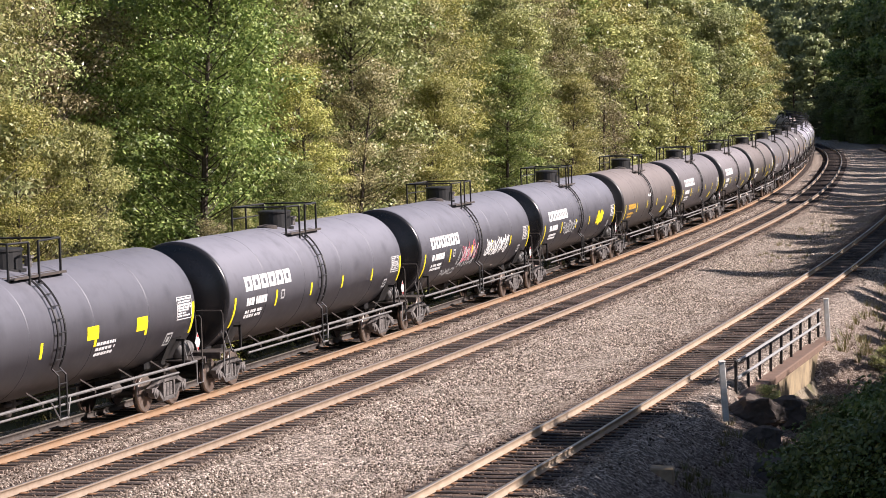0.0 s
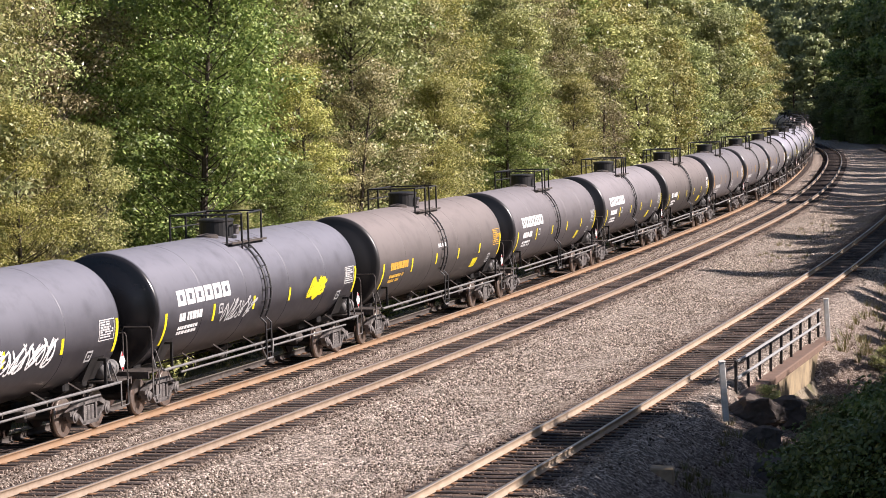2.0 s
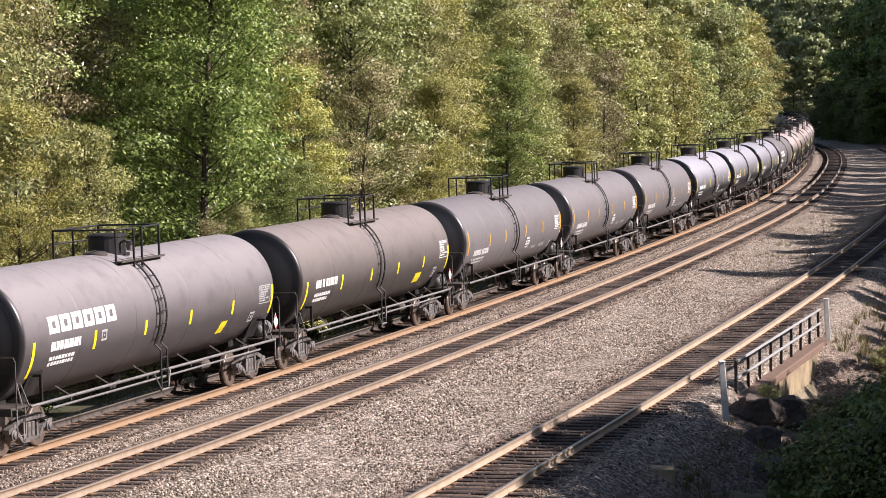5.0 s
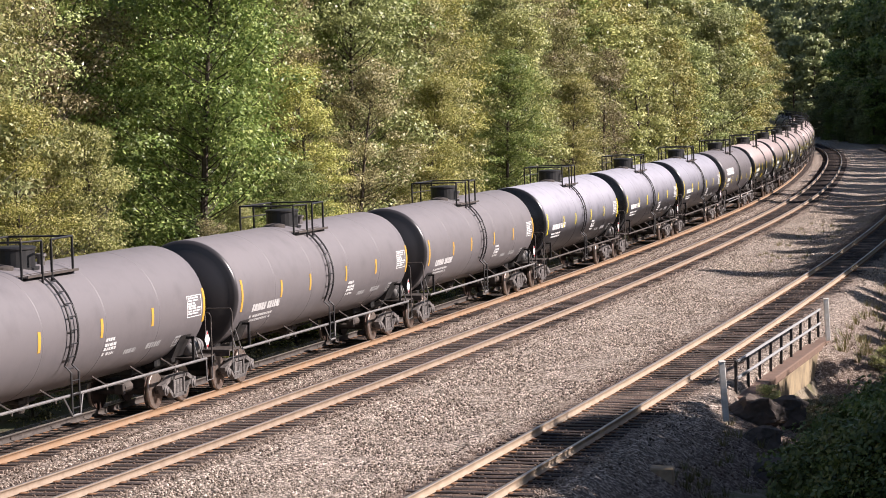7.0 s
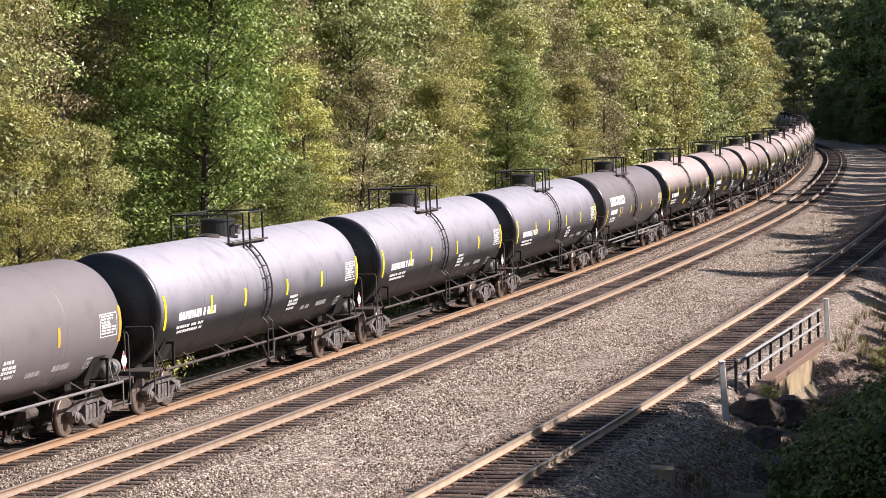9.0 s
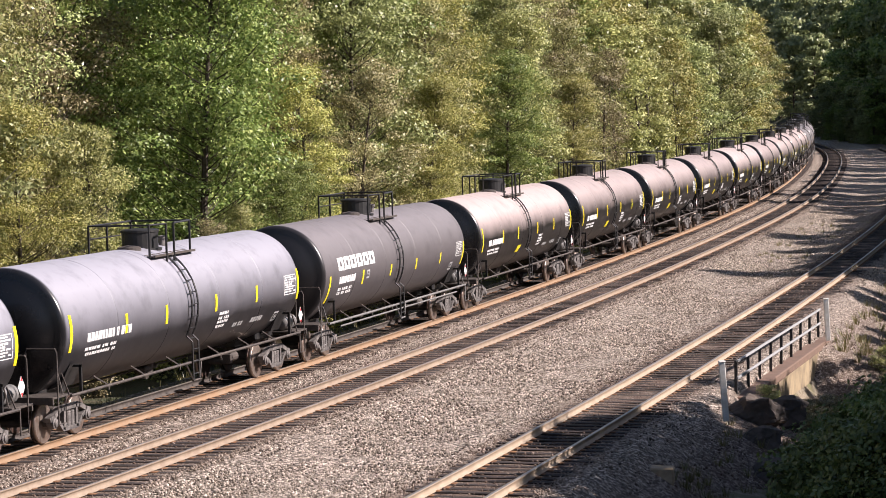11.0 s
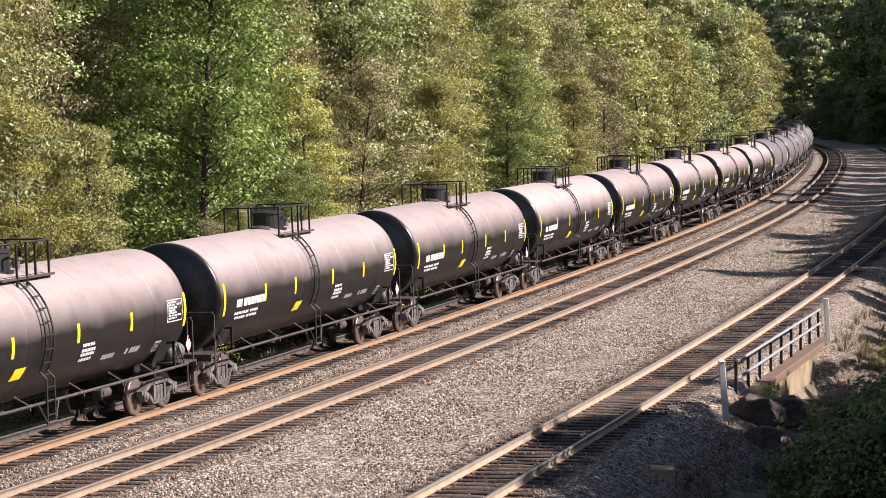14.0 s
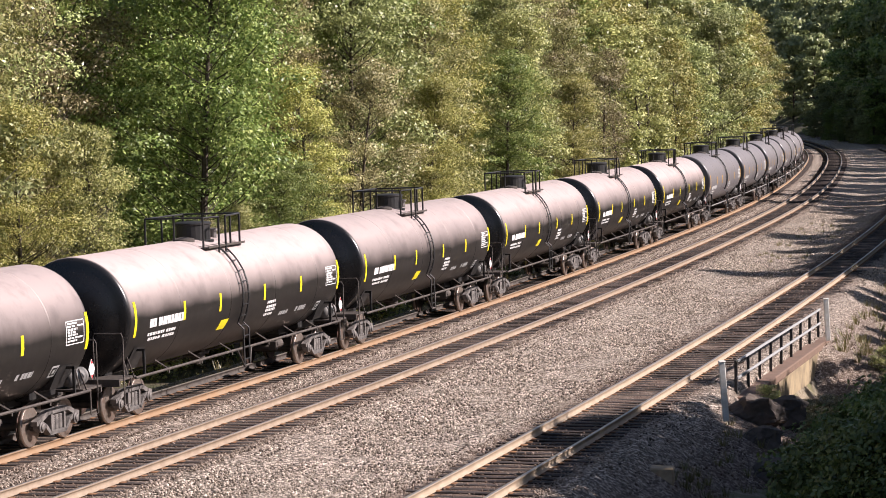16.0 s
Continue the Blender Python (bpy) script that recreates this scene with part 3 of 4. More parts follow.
def railing_parts(car, style, mat):
    """Platform on top of the tank with its guard rail and the valve housing."""
    x0, x1, w, top = (-1.25, 1.45, 0.82, 4.6)
    for sgn in (-1, 1):
        part("platform", shared("platform%d" % sgn, lambda: platform_mesh(x0, x1, w * sgn), M_GRIME), None, car, "dusty steel top platform")
    posts = [(x0, -w), (x0, w), (x1, -w), (x1, w), (-0.5, -w - 0.15), (0.0, -w - 0.15), (-0.1, w)]
    if style == "dusty":
        posts += [(0.75, -w), (0.75, w), (x0, 0.0), (x1, 0.25)]
    for px, py in posts:
        z0 = ZT + math.sqrt(max(0, RT * RT - py * py)) - 0.02
        p = part("railing_post", shared("railing_post%.2f" % abs(py), lambda: box(B(), -0.024, 0.024, -0.024, 0.024, z0, top, 0.004), mat), None, car)
        p.location = (px, py, 0)
    for nm, pts in (("side_rail", [(x0, -w, top), (-0.5, -w - 0.15, top)]), ("side_rail", [(0.0, -w - 0.15, top), (x1, -w, top)]), ("side_rail", [(x0, w, top), (x1, w, top)]),
                    ("end_rail", [(x0, -w, top), (x0, w, top)]), ("end_rail", [(x1, -w, top), (x1, w, top)])):
        part(nm, shared(nm + str(pts), lambda: tube(B(), pts, 0.026, 5), mat), None, car)
    if style != "dusty":
        part("side_rail", shared("midrail", lambda: tube(B(), [(x0, w, 4.27), (x1, w, 4.27)], 0.02, 5), mat), None, car)
    h = part("valve_housing", shared("valve_housing", lambda: lathe(B(), [(3.86, 0.56), (3.96, 0.56), (3.97, 0.47), (4.36, 0.47), (4.38, 0.5), (4.42, 0.5), (4.45, 0.44), (4.47, 0.1)], 2, (0.1, 0, 0), 24), M_BLACK), None, car, "black round valve housing with lid")
    part("manway_cover", shared("manway_cover", lambda: lathe(B(), [(3.93, 0.3), (4.03, 0.3), (4.05, 0.25), (4.09, 0.05)], 2, (-0.85, -0.1, 0), 18), M_GRIME), None, car)
    part("relief_valve", shared("relief_valve", lambda: lathe(B(), [(3.9, 0.09), (4.15, 0.09), (4.16, 0.13), (4.22, 0.13), (4.24, 0.04)], 2, (0.95, -0.25, 0), 12), M_CAST), None, car)


def platform_mesh(x0, x1, y):
    """A tread plate with turned-up edges."""
    sec = [(-0.15, 3.85), (-0.135, 3.85), (-0.135, 3.82), (0.135, 3.82), (0.135, 3.85), (0.15, 3.85), (0.15, 3.79), (-0.15, 3.79)]
    bm = B()
    a = [bm.verts.new((x0, y + u, v)) for u, v in sec]
    b = [bm.verts.new((x1, y + u, v)) for u, v in sec]
    for j in range(8):
        bm.faces.new((a[j], a[(j + 1) % 8], b[(j + 1) % 8], b[j]))
    bm.faces.new(a)
    bm.faces.new(b)
    return bm


def running_gear(car, style, bar):
    """Sills, end platforms, grab irons, the long side bar and its brackets, brake rigging."""
    for e in (-1, 1):
        part("stub_sill", shared("stub_sill", lambda: box(box(B(), 5.7, 8.75, -0.33, 0.33, 0.86, 1.12, 0.03), 6.3, 7.7, -0.75, 0.75, 0.98, 1.35, 0.05), M_BLACK), None, car).rotation_euler.z = 0 if e > 0 else math.pi
        part("coupler", shared("coupler", lambda: box(box(B(), 8.6, 9.0, -0.09, 0.09, 0.78, 0.98, 0.02), 8.9, 9.06, -0.16, 0.13, 0.72, 1.02, 0.03), M_GRIME), None, car).rotation_euler.z = 0 if e > 0 else math.pi
        part("end_platform", shared("end_platform", lambda: box(box(B(), 7.55, 8.55, -1.45, 1.45, 1.08, 1.13, 0.008), 8.5, 8.56, -1.45, 1.45, 0.96, 1.13, 0.005), M_GRIME), None, car).rotation_euler.z = 0 if e > 0 else math.pi
        part("tank_saddle", shared("tank_saddle", saddle_mesh, M_BLACK), None, car).location.x = 6.95 * e
        for y in (-1, 1):
            part("end_grab_iron", shared("end_grab_iron" + bar.name, lambda: tube(B(), [(0, -0.38, 1.1), (0, -0.38, 2.12), (0, -0.34, 2.2), (0, 0.34, 2.2), (0, 0.38, 2.12), (0, 0.38, 1.1)], 0.02, 6), M_GRIME), None, car).location = (8.3 * e, 1.08 * y, 0)
            part("corner_stirrup", shared("corner_stirrup" + bar.name, lambda: tube(B(), [(-0.2, 0, 1.1), (-0.2, 0, 0.5), (0.2, 0, 0.5), (0.2, 0, 1.1)], 0.02, 5), bar), None, car).location = (8.1 * e, 1.46 * y, 0)
            part("bolster_bracket", shared("bolster_bracket", lambda: box(box(B(), -0.03, 0.03, -0.03, 0.03, 1.05, 1.72), -0.03, 0.03, -0.03, 0.33, 1.66, 1.72), M_BLACK), None, car).matrix_local = pose(7.05 * e, 1.46 * y, 0, 0, 0, 180 if y > 0 else 0)
        part("corner_step", shared("corner_step" + bar.name, lambda: tube(tube(B(), [(0, -1.3, 1.1), (0.02, -1.1, 1.9)], 0.02, 5), [(0, -1.46, 1.1), (-0.35, -1.44, 1.62)], 0.02, 5), bar), None, car).location.x = 7.7 * e
    for y in (-1, 1):
        part("side_bar", shared("side_bar" + bar.name, lambda: tube(B(), [(-7.7, 0, 1.08), (7.8, 0, 1.08)], 0.036, 6), bar), None, car).location.y = 1.5 * y
        if style in ("black", "charcoal", "umber"):
            part("lower_side_bar", shared("lower_side_bar", lambda: tube(B(), [(-6.6, 0, 0.92), (6.6, 0, 0.92)], 0.028, 6), bar), None, car).location.y = 1.5 * y
        for x in (-5.6, -3.4, -1.2, 1.6, 3.8, 5.7):
            part("bar_bracket", shared("bar_bracket" + bar.name, lambda: box_turned(), M_GRIME), None, car).matrix_local = pose(x, 1.5 * y, 1.08, 0, 0, 180 if y > 0 else 0)
    part("ladder_foot", shared("ladder_foot" + bar.name, lambda: tube(tube(tube(B(), [(-0.55, -1.5, 1.08), (-0.2, -1.56, 0.62)], 0.022, 5), [(0.2, -1.56, 0.62), (0.5, -1.5, 1.08)], 0.022, 5), [(-0.25, -1.56, 0.62), (0.25, -1.56, 0.62)], 0.03, 5), bar), None, car).location.x = -0.25
    part("air_reservoir", shared("air_reservoir", lambda: lathe(B(), [(-0.42, 0.05), (-0.4, 0.17), (-0.33, 0.21), (0.33, 0.21), (0.4, 0.17), (0.42, 0.05)], 0, (0, 0, 0), 16), M_GREYBAR, True), None, car).location = (8.05, -1.0, 1.36)
    part("brake_cylinder", shared("brake_cylinder", lambda: box(lathe(B(), [(-0.25, 0.14), (0.2, 0.14), (0.22, 0.06), (0.4, 0.05)], 0, (0, 0, 0), 14), -0.35, -0.2, -0.12, 0.12, -0.16, 0.1, 0.02), M_GRIME), None, car).location = (4.3, -0.75, 0.75)
    part("bottom_outlet", shared("bottom_outlet", lambda: box(lathe(B(), [(0.62, 0.12), (0.72, 0.16), (0.76, 0.16), (0.78, 0.24), (1.1, 0.26)], 2, (0, 0, 0), 14), -0.45, 0.45, -0.22, 0.22, 0.86, 0.96, 0.02), M_GRIME), None, car)
    part("brake_pipe", shared("brake_pipe", lambda: tube(B(), [(-8.5, 0.42, 0.86), (-5.8, 0.42, 0.8), (5.8, 0.42, 0.8), (8.5, 0.42, 0.86)], 0.03, 6), M_GRIME), None, car)
    pl = part("hazard_placard", shared("hazard_placard", placard_mesh, M_WHITE), None, car, "white and red diamond placard in a holder")
    pl.location = (8.0, -1.47, 1.55)
    for sgn in (-1, 1):
        part("placard_point", shared("placard_point%d" % sgn, lambda: placard_point(sgn), M_RED), None, pl)


def saddle_mesh():
    """Cradle between sill and tank."""
    bm = B()
    n = 12
    rows = []
    for i in range(n + 1):
        a = math.pi * (1.16 + 0.68 * i / n)
        ins = ((RT + 0.012) * math.cos(a), ZT + (RT + 0.012) * math.sin(a))
        out = (1.2 * math.cos(a), min(1.22, ZT + (RT + 0.25) * math.sin(a)))
        rows.append([bm.verts.new((x, *p)) for x, p in ((-0.35, ins), (0.35, ins), (0.35, out), (-0.35, out))])
    for p, q in zip(rows, rows[1:]):
        for j in range(4):
            bm.faces.new((p[j], p[(j + 1) % 4], q[(j + 1) % 4], q[j]))
    bm.faces.new(rows[0])
    bm.faces.new(rows[-1])
    return bm


def box_turned():
    bm = tube(B(), [(0, 0, -0.1), (0, 0, 0.05)], 0.026, 6)
    return tube(bm, [(0, 0, 0), (-0.3, 0.24, 0.25)], 0.022, 5)


def placard_mesh():
    bm = B()
    vs = [bm.verts.new(p) for y in (0, 0.012) for p in ((0.0, y, -0.24), (0.17, y, 0), (0, y, 0.24), (-0.17, y, 0))]
    for f in ((0, 1, 2, 3), (7, 6, 5, 4), (0, 4, 5, 1), (1, 5, 6, 2), (2, 6, 7, 3), (3, 7, 4, 0)):
        bm.faces.new([vs[j] for j in f])
    return bm


def placard_point(sgn):
    bm = B()
    bm.faces.new([bm.verts.new(p) for p in ((0, -0.006, sgn * 0.22), (0.06, -0.006, sgn * 0.13), (-0.06, -0.006, sgn * 0.13))])
    return bm


BARS = {"dusty": [(-7.55, 15, -18), (-4.4, 6, -12), (-1.9, 6, -12), (1.45, 6, -11), (4.45, 6, -11), (7.78, 15, -18)],
        "old": [(-7.4, -2, -34), (-4.1, -3, -20), (-1.1, -4, -18), (1.8, -4, -18), (4.75, -4, -18), (7.7, 4, -27)]}


def markings(car, tank, kind, i):
    """Tape, stencils and panels on the tank's side."""
    rng = random.Random(i)
    bars = BARS["dusty" if kind in ("gloss", "dusty", "grey") else "old"]
    tape = M_YELLOW if kind != "grey" else M_AMBER
    for x, a1, a0 in bars:
        part("reflective_strip", patch(B(), x - 0.07, x + 0.07, a0, a1), tape, tank)
    if kind in ("gloss", "dusty", "grey"):
        part("reporting_mark", words(B(), -6.65, -4.1 if kind == "gloss" else -4.45, -12 - (9 if kind == "grey" else 0), -4 - (9 if kind == "grey" else 0), rng, 0.19), M_WHITE if kind != "grey" else M_STENCIL, tank)
        for j, a in enumerate((-17, -22) if kind != "grey" else (-25, -30)):
            part("small_stencil", words(B(), -6.7 + 0.1 * j, -4.9, a - 3, a, rng, 0.13), M_WHITE if kind != "grey" else M_STENCIL, tank)
        for a in (-13, -18, -22, -27):
            part("small_stencil", words(B(), 1.75, 2.5 - 0.1 * (a % 2), a - 3, a, rng, 0.12), M_WHITE, tank)
        part("small_stencil", words(B(), 3.1, 3.8, -34, -29, rng, 0.12), M_DIM, tank)
        part("small_stencil", words(B(), 4.45, 5.3, -34, -28, rng, 0.12), M_DIM, tank)
        frame_patch(tank, 6.25, 6.62, -40, -28)
        panel(tank, 6.65, 7.6, -11, 10, rng, M_WHITE)
        if kind == "dusty":
            part("yellow_panel", patch(B(), -1.75, -1.2, -33, -22, 0.12), M_YELLOW, tank)
    elif i in (0, 4, 7):
        ink = {0: M_WHITE, 4: M_AMBER, 7: M_WHITE}[i]
        if i == 0:
            part("yellow_panel", patch(B(), 1.3, 1.95, -11, 1), M_YELLOW, tank)
            part("yellow_panel", patch(B(), 4.15, 4.8, -13, 0), M_YELLOW, tank)
            for a in (-15, -20, -25):
                part("small_stencil", words(B(), 1.9, 3.0, a - 3, a, rng, 0.14), M_WHITE, tank)
        else:
            part("yellow_panel", patch(B(), 4.1, 4.8, -38, -24), M_YELLOW, tank)
        part("reporting_mark", words(B(), -6.6, -4.6, -12, -3, rng, 0.2), ink, tank)
        part("small_stencil", words(B(), -6.6, -5.0, -22, -18, rng, 0.14), ink, tank)
        part("small_stencil", words(B(), -6.6, -5.3, -28, -24, rng, 0.14), ink, tank)
        if i == 4:
            part("white_stencil", words(B(), -0.9, 0.1, 3, 8, rng, 0.14), M_WHITE, tank)
        frame_patch(tank, 6.2, 6.6, -36, -22)
        panel(tank, 6.65, 7.6, -11, 11, rng, ink)
    else:
        logo = tagged(part("owner_logo", logo_mesh(), M_WHITE, tank), "row of six plain white blocks")
        part("reporting_mark", words(B(), -6.5, -4.9, -13, -5, rng, 0.2), M_WHITE, tank)
        for a in (-18, -23):
            part("small_stencil", words(B(), -6.5, -5.15, a - 3.5, a, rng, 0.14), M_WHITE, tank)
        frame_patch(tank, -3.75, -3.45, -14, -4)
        frame_patch(tank, 6.2, 6.55, -32, -21)
        panel(tank, 6.7, 7.55, -14, 5, rng, M_DIM if i in (5, 6) else M_STENCIL)
        if i in (5, 6):
            part("yellow_panel", patch(B(), 4.05, 4.5, -38, -24, 0.1), M_YELLOW, tank)
        if i == 2:
            part("graffiti", strokes(B(), -2.6, -0.4, -26, 3, rng, 9), M_PINK, tank, "pink sprayed scribbles")
            part("graffiti", strokes(B(), -2.9, -0.5, -32, -2, rng, 13), M_DIM, tank, "pale sprayed scribbles")
            part("graffiti", strokes(B(), -4.9, -3.0, -40, -28, rng, 9), M_DIM, tank, "faded sprayed scribbles low on the tank")
            part("graffiti", strokes(B(), 0.9, 4.3, -26, 0, rng, 26, 0.026), M_WHITE, tank, "white sprayed scribbles")
        if i == 3:
            part("graffiti", strokes(B(), -3.4, -1.2, -24, 0, rng, 12), M_DIM, tank, "faded grey sprayed scribbles")
            part("graffiti", strokes(B(), 3.6, 4.7, -24, 2, rng, 15, 0.045), M_YELLOW, tank, "yellow sprayed scribbles")


def logo_mesh():
    """The owner's mark as a row of plain blocks."""
    bm = B()
    for j in range(6):
        x = -6.6 + j * 0.63
        patch(bm, x, x + 0.55, 2, 6.5)
        patch(bm, x, x + 0.55, 12.5, 17)
        patch(bm, x, x + 0.19, 6.5, 12.5)
        patch(bm, x + 0.36, x + 0.55, 6.5, 12.5)
    return bm


def frame_patch(tank, x0, x1, a0, a1):
    bm = B()
    t, ta = 0.05, 2.0
    patch(bm, x0, x1, a0, a0 + ta)
    patch(bm, x0, x1, a1 - ta, a1)
    patch(bm, x0, x0 + t, a0 + ta, a1 - ta)
    patch(bm, x1 - t, x1, a0 + ta, a1 - ta)
    patch(bm, x0 + 0.13, x1 - 0.13, a0 + 4, a1 - 4)
    part("boxed_stencil", bm, M_DIM, tank)


def panel(tank, x0, x1, a0, a1, rng, ink):
    """Test data panel: a ruled border with close rows of small print."""
    bm = B()
    patch(bm, x0, x1, a1 - 0.9, a1)
    patch(bm, x0, x1, a0, a0 + 0.9)
    for x in (x0, x1 - 0.03):
        patch(bm, x, x + 0.03, a0 + 0.9, a1 - 0.9)
    rows = 7
    h = (a1 - a0 - 3.4) / rows
    for j in range(rows):
        a = a1 - 1.7 - h * j
        words(bm, x0 + 0.07, x1 - 0.07 - rng.choice((0.0, 0.0, 0.15, 0.3)), a - h * (0.8 if j in (2, 3) else 0.62), a, rng, 0.13 if j in (2, 3) else 0.2)
    part("data_panel", bm, ink, tank)


LABELS = {"black": "black tank car with white block logo and stencils, rolling",
          "charcoal": "charcoal-grey tank car with white block logo and yellow tape, rolling",
          "umber": "brown-black tank car with amber lettering and yellow tape, rolling",
          "grey": "dull dark grey tank car with faint stencils, rolling",
          "gloss": "glossy black tank car with a silvery sheen and yellow tape, rolling",
          "dusty": "black tank car with a dusty brown top and yellow tape, rolling"}


def build_car(kind, i):
    car = new("tank_car")
    tagged(car, LABELS[kind], "tank car", "tank cars of the train")
    seams = {"dusty": (-4.65, -1.1, 2.35, 5.9)}.get(kind, (-4.9, -1.7, 1.7, 4.9))
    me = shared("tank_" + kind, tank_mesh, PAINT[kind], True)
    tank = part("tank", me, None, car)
    for x in seams:
        part("weld_seam", shared("weld_seam_" + kind, seam_mesh, PAINT[kind], True), None, tank).location.x = x
    bar = M_GREYBAR if kind in ("charcoal", "umber", "black", "grey") else M_GRIME
    markings(car, tank, kind, i)
    ladder_parts(car, -0.25, M_BLACK)
    railing_parts(car, kind, M_BLACK)
    running_gear(car, kind, bar)
    for x in (-6.9, 6.9):
        add_truck(car, x)
    return car


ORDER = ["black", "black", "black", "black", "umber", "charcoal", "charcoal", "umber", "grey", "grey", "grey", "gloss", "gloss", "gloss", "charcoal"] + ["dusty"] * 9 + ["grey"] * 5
CARS = []
FIRST = {}
for i, kind in enumerate(ORDER):
    key = kind if kind in ("dusty", "gloss", "grey") else (kind, i)
    if key in FIRST:
        c = copy_thing(FIRST[key], Matrix())
    else:
        c = FIRST[key] = build_car(kind, i)
    CARS.append(c)


# ---- woods ----
def leaf_cloud(rng, centres, out, size, up):
    """Bent four-cornered leaves at centres, turned mostly as their spray is, outwards and up."""
    n = len(centres)
    nor = rng.normal(size=(n, 3)) * 0.5 + out + np.array([0.12, 0, up])
    nor /= np.linalg.norm(nor, axis=1, keepdims=True)
    u = np.cross(nor, rng.normal(size=(n, 3)))
    u /= np.linalg.norm(u, axis=1, keepdims=True)
    w = np.cross(nor, u)
    sz = size * rng.uniform(0.6, 1.3, (n, 1))
    fold = nor * sz * 0.22
    v = np.stack([centres - u * sz, centres + w * sz * 0.55 - fold, centres + u * sz, centres - w * sz * 0.55 - fold], 1)
    return v.reshape(-1, 3), np.arange(n * 4).reshape(-1, 4)


def tree_meshes(seed, height, radius, clumps, per, leaf, leaf_mat, bark, low=0.06, lean=0.0, flat=0.55, up=0.35, bare=0):
    """Trunk with limbs out to every spray of leaves; bare: limbs that have lost theirs."""
    rng = np.random.default_rng(seed)
    bm = B()
    bend = rng.uniform(-1.3, 1.3, 2) * height / 15
    axis = lambda t: Vector((bend[0] * t * t + lean * t, bend[1] * t * t, height * t))
    tube(bm, [axis(t) for t in np.linspace(0, 0.97, 7)], height * 0.010 + 0.03, 7, 0.02)
    lobes = [(rng.uniform(0, 6.283), rng.uniform(0.1, 0.9), rng.uniform(0.55, 1.4)) for _ in range(11)]
    cs, os_ = [], []
    for j in range(clumps + bare):
        t = low + (0.98 - low) * rng.random() ** 0.85
        a = rng.uniform(0, 6.283)
        bulge = 1.0
        for la, lt, lg in lobes:
            near = math.exp(-((1 - math.cos(a - la)) * 3.0 + ((t - lt) * 5) ** 2))
            bulge += (lg - 1.0) * near * 1.3
        r = radius * bulge * (math.sin(math.pi * min(1, 0.12 + 0.86 * t)) ** 0.55) * rng.uniform(0.02, 1.0) ** 0.55 * rng.uniform(0.85, 1.1)
        c = axis(t) + Vector((r * math.cos(a), r * math.sin(a), rng.uniform(-0.3, 0.3)))
        base = axis(max(0.03, t - 0.05 - 0.1 * r / radius))
        if r > 0.4:
            mid = base.lerp(c, 0.55) + Vector((0, 0, -0.12 * r))
            tube(bm, [base, mid, c], 0.012 + 0.006 * r, 4, 0.006)
        if j >= clumps:
            for _ in range(4):
                tube(bm, [mid if r > 0.4 else base, c + Vector(rng.normal(size=3) * 0.5)], 0.012, 3, 0.004)
            continue
        cr = rng.uniform(0.5, 1.05) * radius / 2.6
        k = int(per * rng.uniform(0.6, 1.4))
        d = rng.normal(size=(k, 3))
        d /= np.linalg.norm(d, axis=1, keepdims=True)
        d[:, 2] = np.where((d[:, 2] < 0) & (rng.random(k) < 0.45), -d[:, 2], d[:, 2])
        cs.append(np.array(c) + d * cr * (rng.random((k, 1)) ** 0.4) * np.array([1.15, 1.15, flat]))
        os_.append(d * 0.85 + rng.normal(size=3) * 0.2)
    me = bpy.data.meshes.new("trunk")
    bm.to_mesh(me)
    bm.free()
    me.materials.append(bark)
    v, f = leaf_cloud(rng, np.concatenate(cs), np.concatenate(os_), leaf, up)
    return me, mesh_from("crown", v, f, [leaf_mat])


def make_tree(name, meshes, m, label, group):
    t = tagged(new(name), label, name, group)
    part("trunk", meshes[0], None, t)
    part("crown", meshes[1], None, t)
    t.matrix_basis = m
    return t


def put(s, lat, scale, turn, sink=0.15):
    p = place(s, lat, float(ground_height(np.float64(s), np.float64(lat))) - sink)
    return pose(*p, 0, 0, turn) @ Matrix.Scale(scale, 4)


MAPLE, OLIVE, GOLD, BROWN, GREY, PALE = range(6)
NEAR = [tree_meshes(10 + j, h, r, cl, per, lf, LEAVES[m], bk, 0.05, 0.0, fl, up, bare) for j, (h, r, cl, per, lf, m, bk, fl, up, bare) in enumerate([
    (15.5, 3.6, 190, 230, 0.08, 0, M_BARK, 0.40, 0.5, 6), (13.5, 2.9, 170, 200, 0.070, 1, M_BARK, 0.6, 0.3, 3), (14, 2.9, 180, 230, 0.060, 2, M_BARK, 0.45, 0.4, 2),
    (12.5, 2.7, 110, 210, 0.068, 3, M_BARK, 0.65, 0.25, 14), (14, 3.0, 170, 180, 0.078, 4, M_BARK, 0.55, 0.3, 3), (13.5, 2.9, 170, 190, 0.076, 4, M_PALEBARK, 0.6, 0.35, 4)])]
FAR = [tree_meshes(30 + j, h, r, 105, 150, lf, LEAVES[m], M_BARK) for j, (h, r, lf, m) in enumerate([
    (15, 3.2, 0.125, 0), (14, 3.0, 0.115, 1), (16, 3.1, 0.115, 2), (14, 3.0, 0.115, 3), (15, 3.2, 0.125, 4)])]
BUSH = [tree_meshes(50 + j, h, r, 46, 110, lf, mt, M_BARK, 0.02) for j, (h, r, lf, mt) in enumerate([
    (2.6, 1.5, 0.065, M_SHRUB), (3.2, 1.6, 0.065, LEAVES[1]), (2.2, 1.3, 0.06, LEAVES[3]), (3.0, 1.6, 0.065, LEAVES[2])])]
DISTANT = [tree_meshes(60 + j, h, r, 95, 85, 0.22, LEAVES[m], M_BARK, 0.03) for j, (h, r, m) in enumerate([(15, 3.5, 0), (14, 3.3, 4)])]
